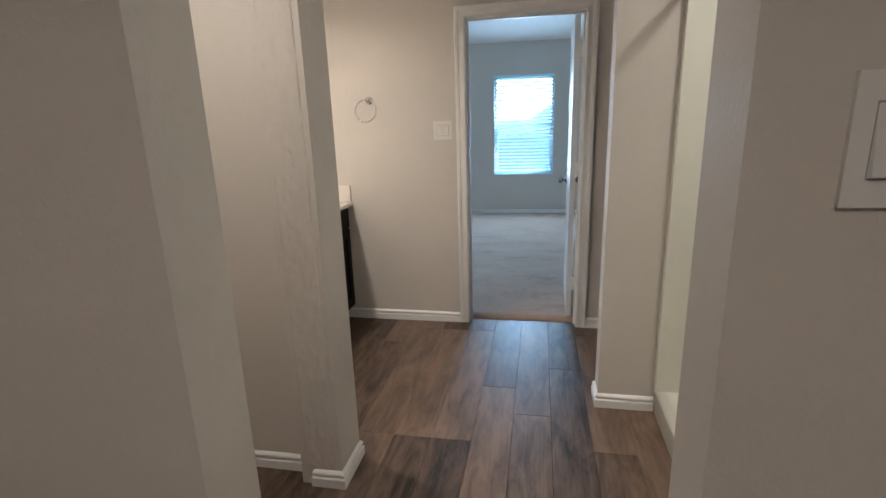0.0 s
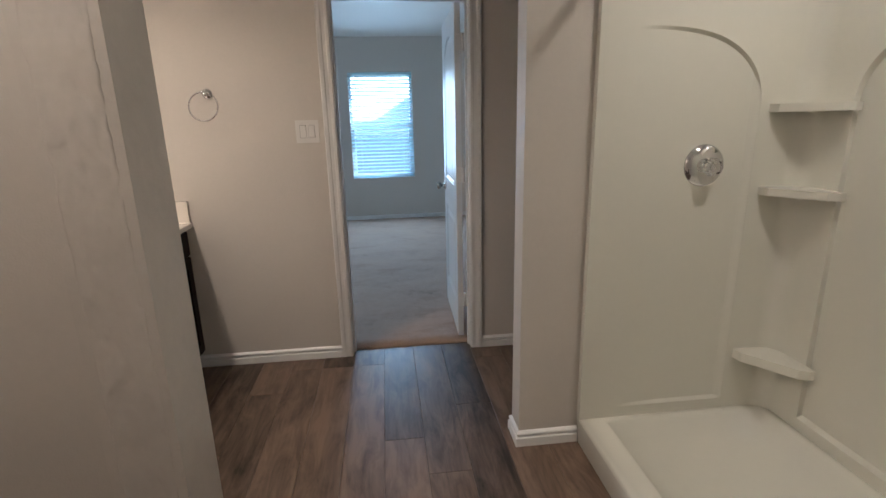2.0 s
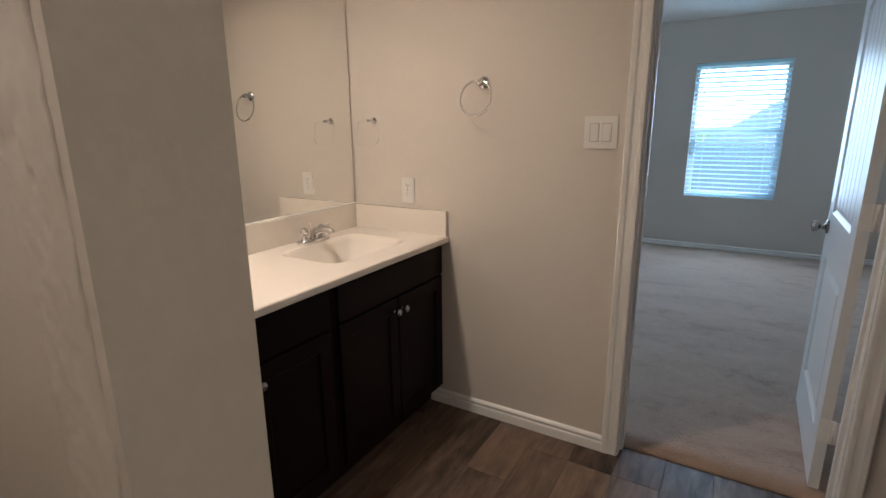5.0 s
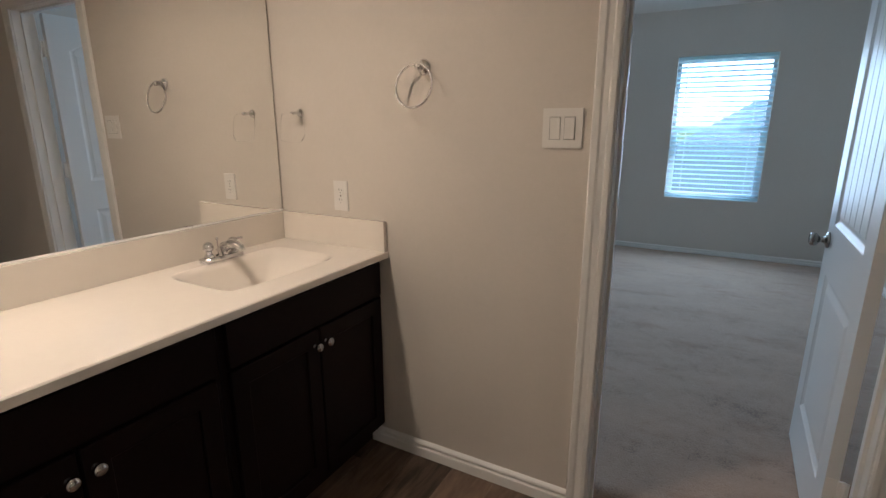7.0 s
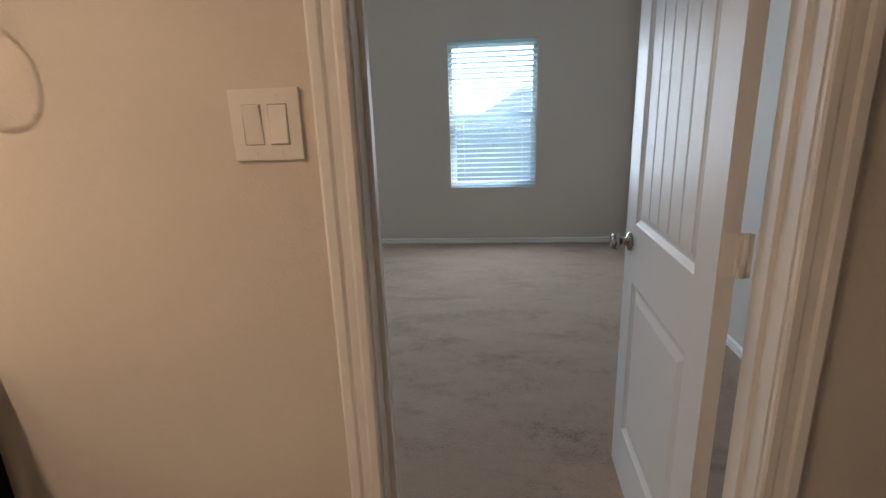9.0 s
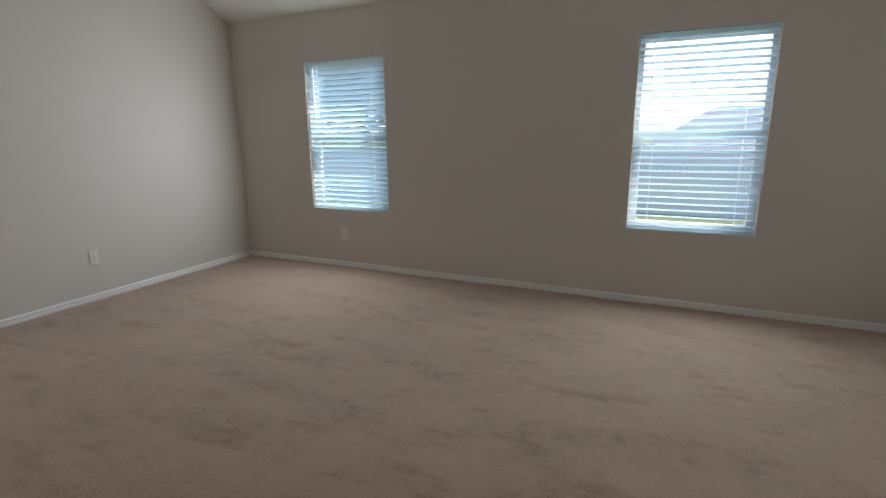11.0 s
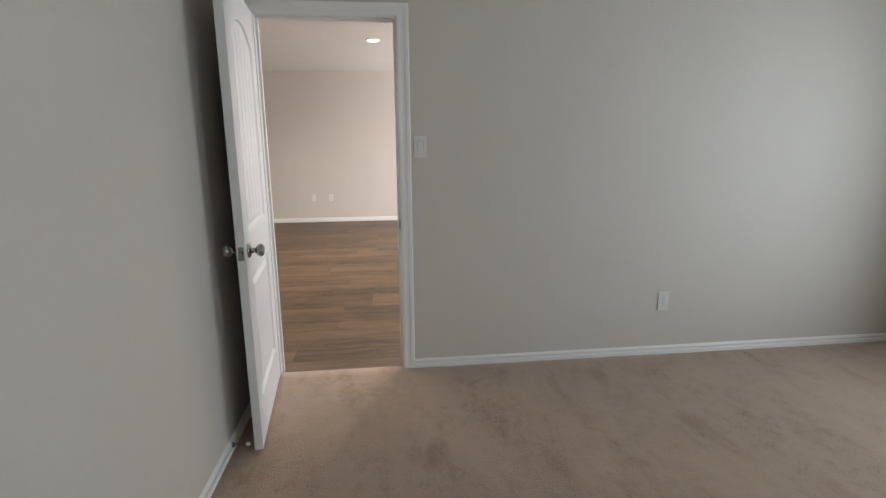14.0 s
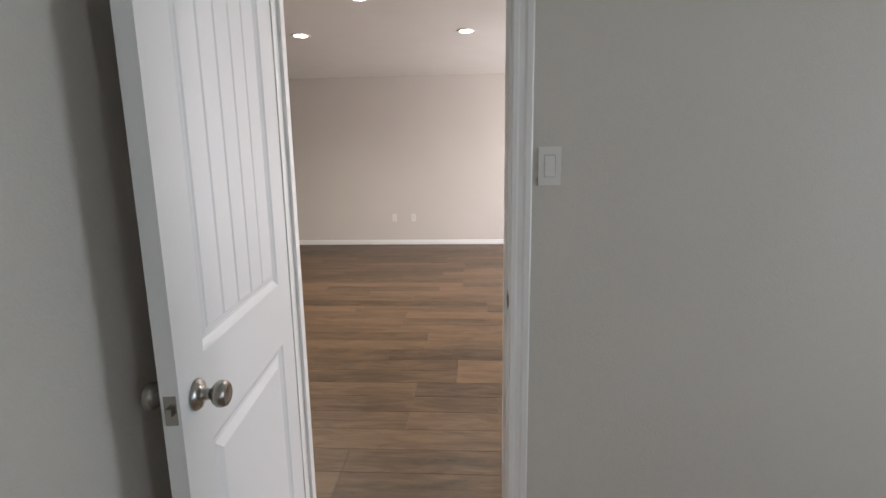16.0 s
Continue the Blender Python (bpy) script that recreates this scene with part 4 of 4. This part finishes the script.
def arched_panel(name, a, b, centre, half, s0, s1, place, fade=None, depth=0.013):
    """A wall panel from a to b with a recess from s0 to s1 under an arch; place(s, d, z), d into the wall."""
    bm = bmesh.new()

    def arch(s):
        u = min(1, abs(s - centre) / half)
        return 1.44 + 0.275 * math.sqrt(max(0, 1 - u ** 3))
    cols = sorted({a, b, s0, s1, *[s0 + (s1 - s0) * (0.5 - 0.5 * math.cos(math.pi * i / 40)) for i in range(41)]})

    def dep(s):
        if fade is None:
            return depth
        u = max(0, min(1, (s - fade[0]) / (fade[1] - fade[0])))
        w = max(0, min(1, (s1 - s) / 0.035))
        return depth * u * u * (3 - 2 * u) * (0.12 + 0.88 * w * w * (3 - 2 * w))

    def quad(*pts):
        bm.faces.new([bm.verts.new(place(*p)) for p in pts])
    lip = 0.012
    for p, q in zip(cols, cols[1:]):
        inside = p >= s0 - 1e-6 and q <= s1 + 1e-6
        if not inside:
            quad((p, 0, Z0), (q, 0, Z0), (q, 0, Z1), (p, 0, Z1))
            continue
        zb = Z0 + 0.05
        zp, zq = arch(p), arch(q)
        dp, dq = dep(p), dep(q)
        quad((p, 0, Z0), (q, 0, Z0), (q, 0, zb), (p, 0, zb))
        quad((p, 0, zb), (q, 0, zb), (q, dq, zb + lip), (p, dp, zb + lip))
        quad((p, dp, zb + lip), (q, dq, zb + lip), (q, dq, zq - lip), (p, dp, zp - lip))
        quad((p, dp, zp - lip), (q, dq, zq - lip), (q, 0, zq), (p, 0, zp))
        quad((p, 0, zp), (q, 0, zq), (q, 0, Z1), (p, 0, Z1))
    for s in (s0, s1):
        if dep(s) > 0.001:
            quad((s, 0, Z0 + 0.05), (s, dep(s), Z0 + 0.062), (s, dep(s), arch(s) - lip), (s, 0, arch(s)))
    bmesh.ops.remove_doubles(bm, verts=bm.verts, dist=0.0002)
    return part(name, bm, FIBRE, sur)


PY = WING_Y - 0.026
arched_panel("end_panel", SX0, SX1, 0.88, 0.51, 0.78, 1.390, lambda s, d, z: (s, PY + d, z), (0.86, 1.12), 0.014)
arched_panel("long_panel", SY0, SY1, 1.375, 0.60, 0.775, 1.975, lambda s, d, z: (1.598 + d, s, z), None, 0.022)
part("front_flange", bevel(boxes((SX0 - 0.004, SX0 + 0.020, PY - 0.004, WING_Y - 0.0005, Z0 + 0.001, Z1)), 0.004, 2), FIBRE, sur)
part("near_panel", boxes((SX0, SX1, GATE_Y1 + 0.001, GATE_Y1 + 0.016, Z0, Z1)), FIBRE, sur)
part("top_cap", boxes((SX0, SX1, PY, WING_Y - 0.0005, Z1, Z1 + 0.006), (1.598, 1.623, SY0, PY, Z1, Z1 + 0.006)), FIBRE, sur)
# rounded inner corner
bm = bmesh.new()
R = 0.07
arc = [(1.598 - R + R * math.sin(math.pi / 2 * i / 10), PY - R + R * math.cos(math.pi / 2 * i / 10)) for i in range(11)]
for (xa, ya), (xb, yb) in zip(arc, arc[1:]):
    bm.faces.new([bm.verts.new(p) for p in ((xa, ya - 0.0005, Z0), (xb, yb - 0.0005, Z0), (xb, yb - 0.0005, Z1), (xa, ya - 0.0005, Z1))])
bmesh.ops.remove_doubles(bm, verts=bm.verts, dist=0.0002)
part("corner_cove", bm, FIBRE, sur, smooth=True)
for z, th, grow in ((1.434, 0.030, 0.0), (1.114, 0.030, 0.0), (0.404, 0.040, 0.01)):
    bm = bmesh.new()
    out = [(1.430 - grow, PY), (1.434 - grow, PY - 0.045), (1.458 - grow, PY - 0.075), (1.545, PY - 0.205 - grow), (1.575, PY - 0.222 - grow), (1.5985, PY - 0.225 - grow), (1.5985, PY)]
    lo = [bm.verts.new((x, y, z - th)) for x, y in out]
    hi = [bm.verts.new((x, y, z)) for x, y in out]
    for i in range(len(out)):
        j = (i + 1) % len(out)
        bm.faces.new((lo[i], lo[j], hi[j], hi[i]))
    bm.faces.new(lo[::-1])
    bm.faces.new(hi)
    bevel(bm, 0.005, 2, 0.5)
    part("corner_shelf", bm, FIBRE, sur, "moulded corner shelf")

va = thing("shower_valve", (1.193, PY + 0.019, 1.205), "round chrome shower valve with clear knob", "shower valve")
out = pose(0, 0, 0, 90)
part("escutcheon", lathe(bmesh.new(), ((0.083, 0), (0.084, 0.004), (0.081, 0.010), (0.070, 0.019), (0.052, 0.026), (0.034, 0.029), (0.001, 0.030)), out, 40), CHROME, va, smooth=True)
part("stem", lathe(bmesh.new(), ((0.021, 0.029), (0.019, 0.046), (0.001, 0.047)), out, 20), CHROME, va, smooth=True)
part("knob", lathe(bmesh.new(), ((0.018, 0.0465), (0.030, 0.050), (0.036, 0.060), (0.034, 0.077), (0.026, 0.087), (0.001, 0.089)), out, 10), ACRYLIC, va, "faceted clear acrylic knob")
rod = thing("shower_rod", (0.762, (GATE_Y1 + WING_Y) / 2, 1.935), "straight chrome shower curtain rod between the walls", "shower rod")
L = (WING_Y - GATE_Y1) / 2
part("bar", tube(bmesh.new(), ((0, -L + 0.002, 0), (0, L - 0.002, 0)), 0.0135, 16), CHROME, rod, smooth=True)
for s in (-1, 1):
    part("flange", lathe(bmesh.new(), ((0.034, 0), (0.034, 0.004), (0.018, 0.014), (0.016, 0.020)), pose(0, s * (L - 0.001), 0, 90 * s), 20), CHROME, rod, smooth=True)

# ---- linen shelves ----
shelf = None
for i, z in enumerate((0.38, 0.765, 1.15, 1.535, 1.915)):
    m = pose(1.745, (END_Y + WING_Y + 0.12) / 2, z)
    if shelf is None:
        shelf = thing("linen_shelf", (0, 0, 0), "white painted shelf on a wall cleat in the linen closet", "shelf", "linen closet shelves")
        hy = (END_Y - WING_Y - 0.12) / 2 - 0.001
        part("board", bevel(boxes((-0.173, 0.173, -hy, hy, -0.019, 0)), 0.002, 1), TRIM, shelf)
        part("back_cleat", boxes((0.155, 0.173, -hy, hy, -0.075, -0.0195)), TRIM, shelf)
        part("side_cleat", boxes((-0.15, 0.154, hy - 0.018, hy, -0.075, -0.0195)), TRIM, shelf)
        part("side_cleat", boxes((-0.15, 0.154, -hy, -hy + 0.018, -0.075, -0.0195)), TRIM, shelf)
        shelf.matrix_world = m
    else:
        copy_thing(shelf, m)

# ---- bedroom small things ----
st = thing("door_stop_spring", (-3.723, BED_S + 0.0145, 0.045), "spring door stop with white rubber tip on the baseboard", "door stop")
pts = [(0.006 * math.cos(i * 0.9), 0.008 + i * 0.055 / 60, 0.006 * math.sin(i * 0.9)) for i in range(61)]
part("spring", tube(bmesh.new(), pts, 0.0012, 6), NICKEL, st, smooth=True)
part("base", lathe(bmesh.new(), ((0.012, 0), (0.012, 0.004), (0.007, 0.009)), pose(0, 0, 0, -90), 14), NICKEL, st, smooth=True)
part("tip", lathe(bmesh.new(), ((0.007, 0.060), (0.0085, 0.063), (0.0085, 0.074), (0.005, 0.078), (0.001, 0.078)), pose(0, 0, 0, -90), 14), RUBBER, st, "white rubber tip", smooth=True)
sc = thing("wall_anchor", (-2.772, BED_S, 0.352), "small brass screw stuck in the painted wall", "screw")
part("head", lathe(bmesh.new(), ((0.006, 0), (0.006, 0.003), (0.003, 0.005), (0.001, 0.005)), pose(0, 0, 0, -90), 12), material("old_brass", (0.25, 0.18, 0.09), 0.4, metal=0.8), sc, smooth=True)

# ---- outside ----
bm = bmesh.new()
gx = [-300, -60, -25, -15, -8, -4, 0, 4, 8, 15, 30, 80, 300]
gy = [-600, -100, -20, 0, 7.65, 9, 10.5, 12, 13.5, 15, 17, 18.45, 22, 30, 60, 150, 600]


def lawn_z(x, y):
    return -0.30 - 0.64 * min(1, max(0, (y - 7.65) / 10.8)) + 0.02 * math.sin(x * 1.3 + y)


vs = [[bm.verts.new((x, y, lawn_z(x, y))) for x in gx] for y in gy]
for r0, r1 in zip(vs, vs[1:]):
    for i in range(len(gx) - 1):
        bm.faces.new((r0[i], r0[i + 1], r1[i + 1], r1[i]))
tagged(part("ground", bm, GRASS), "green backyard lawn behind the house", "lawn", kind="structure")

FY = 18.5
fence = thing("fence", (-2, FY, -0.96), "weathered grey wooden privacy fence", "fence")
for z in (0.25, 0.95, 1.55):
    part("rail", boxes((-17.0, 9.0, 0.02, 0.06, z - 0.045, z + 0.045)), FENCE, fence)
mesh = None
for i in range(179):
    if mesh is None:
        bm = bmesh.new()
        v = [bm.verts.new((x, y, z)) for y in (0.0, 0.016) for x, z in ((-0.069, 0), (0.069, 0), (0.069, 1.70), (0.045, 1.75), (-0.045, 1.75), (-0.069, 1.70))]
        bm.faces.new(v[:6][::-1])
        bm.faces.new(v[6:])
        for k in range(6):
            bm.faces.new((v[k], v[(k + 1) % 6], v[6 + (k + 1) % 6], v[6 + k]))
        o = part("picket", bm, FENCE, fence)
        mesh = o.data
    else:
        o = new("picket", mesh)
        o.parent = fence
    o.location = (-16.9 + i * 0.1445, random.uniform(-0.003, 0.003), random.uniform(-0.015, 0.015))

house = thing("neighbour_house", (4.8, 42, -2.85), "far one-storey house with grey shingle roof", "house")
part("wall", boxes((-7, 7, -5, 5, 0, 2.9)), BRICK, house)
bm = bmesh.new()
v = [bm.verts.new(p) for p in ((-7.5, -5.6, 2.85), (7.5, -5.6, 2.85), (7.5, 5.6, 2.85), (-7.5, 5.6, 2.85), (-3.0, 0, 5.75), (3.4, 0, 5.75))]
for f in ((0, 1, 5, 4), (1, 2, 5), (2, 3, 4, 5), (3, 0, 4), (3, 2, 1, 0)):
    bm.faces.new([v[k] for k in f])
part("roof", bm, SHINGLE, house)
for x in (-4.5, -1.2, 3.4):
    w = part("window", boxes((x - 0.5, x + 0.5, -5.04, -5.0, 0.9, 2.3)), VINYL, house)
    part("pane", boxes((x - 0.43, x + 0.43, -5.05, -5.041, 0.97, 2.23)), SLOT, w)


def tree(x, y, z, height, radius, leaves, seed, label):
    rnd = random.Random(seed)
    ob = thing("tree", (x, y, z), label, "tree")
    part("trunk", tube(bmesh.new(), ((0, 0, 0), (0.05, 0.02, height * 0.3), (-0.05, 0.08, height * 0.6), (0.02, 0.0, height * 0.85)), (0.17, 0.13, 0.09, 0.03), 10), BARK, ob, smooth=True)
    tips = []
    for i in range(14):
        a, h = i * 2.4, height * (0.28 + 0.5 * i / 14)
        r = radius * (0.55 + 0.4 * rnd.random()) * (1.0 - 0.4 * i / 14)
        end = (r * math.cos(a), r * math.sin(a), h + r * 0.45)
        part("limb", tube(bmesh.new(), ((0, 0, h), (end[0] * 0.5, end[1] * 0.5, h + r * 0.30), end), (0.06, 0.04, 0.012), 7), BARK, ob, smooth=True)
        tips += [end, (end[0] * 0.6, end[1] * 0.6, h + r * 0.4), (end[0] * 0.8, end[1] * 0.8, h + r * 0.2)]
    verts, faces = [], []
    for i in range(leaves):
        tx, ty, tz = tips[rnd.randrange(len(tips))]
        p = Vector((tx + rnd.gauss(0, radius * 0.17), ty + rnd.gauss(0, radius * 0.17), tz + rnd.gauss(0, radius * 0.14)))
        q = Euler((rnd.uniform(0, 6.3), rnd.uniform(0, 6.3), rnd.uniform(0, 6.3))).to_matrix()
        s = rnd.uniform(0.09, 0.16)
        k = len(verts)
        for d in ((-s, 0, 0), (0, -s * 0.45, 0.02), (s, 0, 0), (0, s * 0.45, 0.02)):
            verts.append(p + q @ Vector(d))
        faces.append((k, k + 1, k + 2, k + 3))
    me = bpy.data.meshes.new("crown")
    me.from_pydata(verts, [], faces)
    me.materials.append(LEAF)
    o = new("crown", me)
    o.parent = ob
    return ob


tree(-12.2, 21.2, -0.95, 8.0, 4.1, 8000, 3, "leafy green backyard tree behind the fence")
tree(-17.0, 24.5, -0.95, 9.0, 4.4, 6000, 5, "leafy green backyard tree beyond the fence")
tree(-8.3, 26.0, -0.95, 7.2, 3.3, 5000, 8, "smaller leafy green tree beyond the fence")

# ---- floor planks, last ----


def planks(floor, x_seam, pitch, x0, x1, y0, y1, length, seed, mat):
    """Plank rows along y, each with its own ends; planks share meshes by length."""
    rnd = random.Random(seed)
    meshes = {}
    k0 = math.floor((x0 - x_seam) / pitch)
    for k in range(k0, math.ceil((x1 - x_seam) / pitch)):
        xa, xb = max(x0, x_seam + k * pitch), min(x1, x_seam + (k + 1) * pitch)
        if xb - xa < 0.01:
            continue
        y = y0 - rnd.choice((0.2, 0.4, 0.6, 0.8, 1.0)) * length
        while y < y1:
            a, b = max(y0, y), min(y1, y + length)
            y += length
            if b - a < 0.02:
                continue
            key = (round(xb - xa, 4), round(b - a, 3))
            if key not in meshes:
                hx, hy, g = (xb - xa) / 2 - 0.0004, (b - a) / 2 - 0.0004, 0.0012
                bm = bmesh.new()
                v = [bm.verts.new(p) for p in ((-hx, -hy, -0.006), (hx, -hy, -0.006), (hx, hy, -0.006), (-hx, hy, -0.006), (-hx, -hy, -0.0012), (hx, -hy, -0.0012), (hx, hy, -0.0012), (-hx, hy, -0.0012),
                                              (-hx + g, -hy + g, 0), (hx - g, -hy + g, 0), (hx - g, hy - g, 0), (-hx + g, hy - g, 0))]
                for f in ((0, 1, 5, 4), (1, 2, 6, 5), (2, 3, 7, 6), (3, 0, 4, 7), (4, 5, 9, 8), (5, 6, 10, 9), (6, 7, 11, 10), (7, 4, 8, 11), (8, 9, 10, 11)):
                    bm.faces.new([v[i] for i in f])
                o = part("plank", bm, mat, floor)
                meshes[key] = o.data
            else:
                o = new("plank", meshes[key])
                o.parent = floor
            o.location = ((xa + xb) / 2, (a + b) / 2, 0)


planks(bath_floor, 0.06, 0.18, X0, 1.92, -1.6, END_Y + 0.066, 1.22, 4, PLANK)
planks(live_floor, 0.0, 0.18, LIVE_W, BED_W - 0.032, -1.0, BED_N, 1.22, 9, PLANK_LIVING)
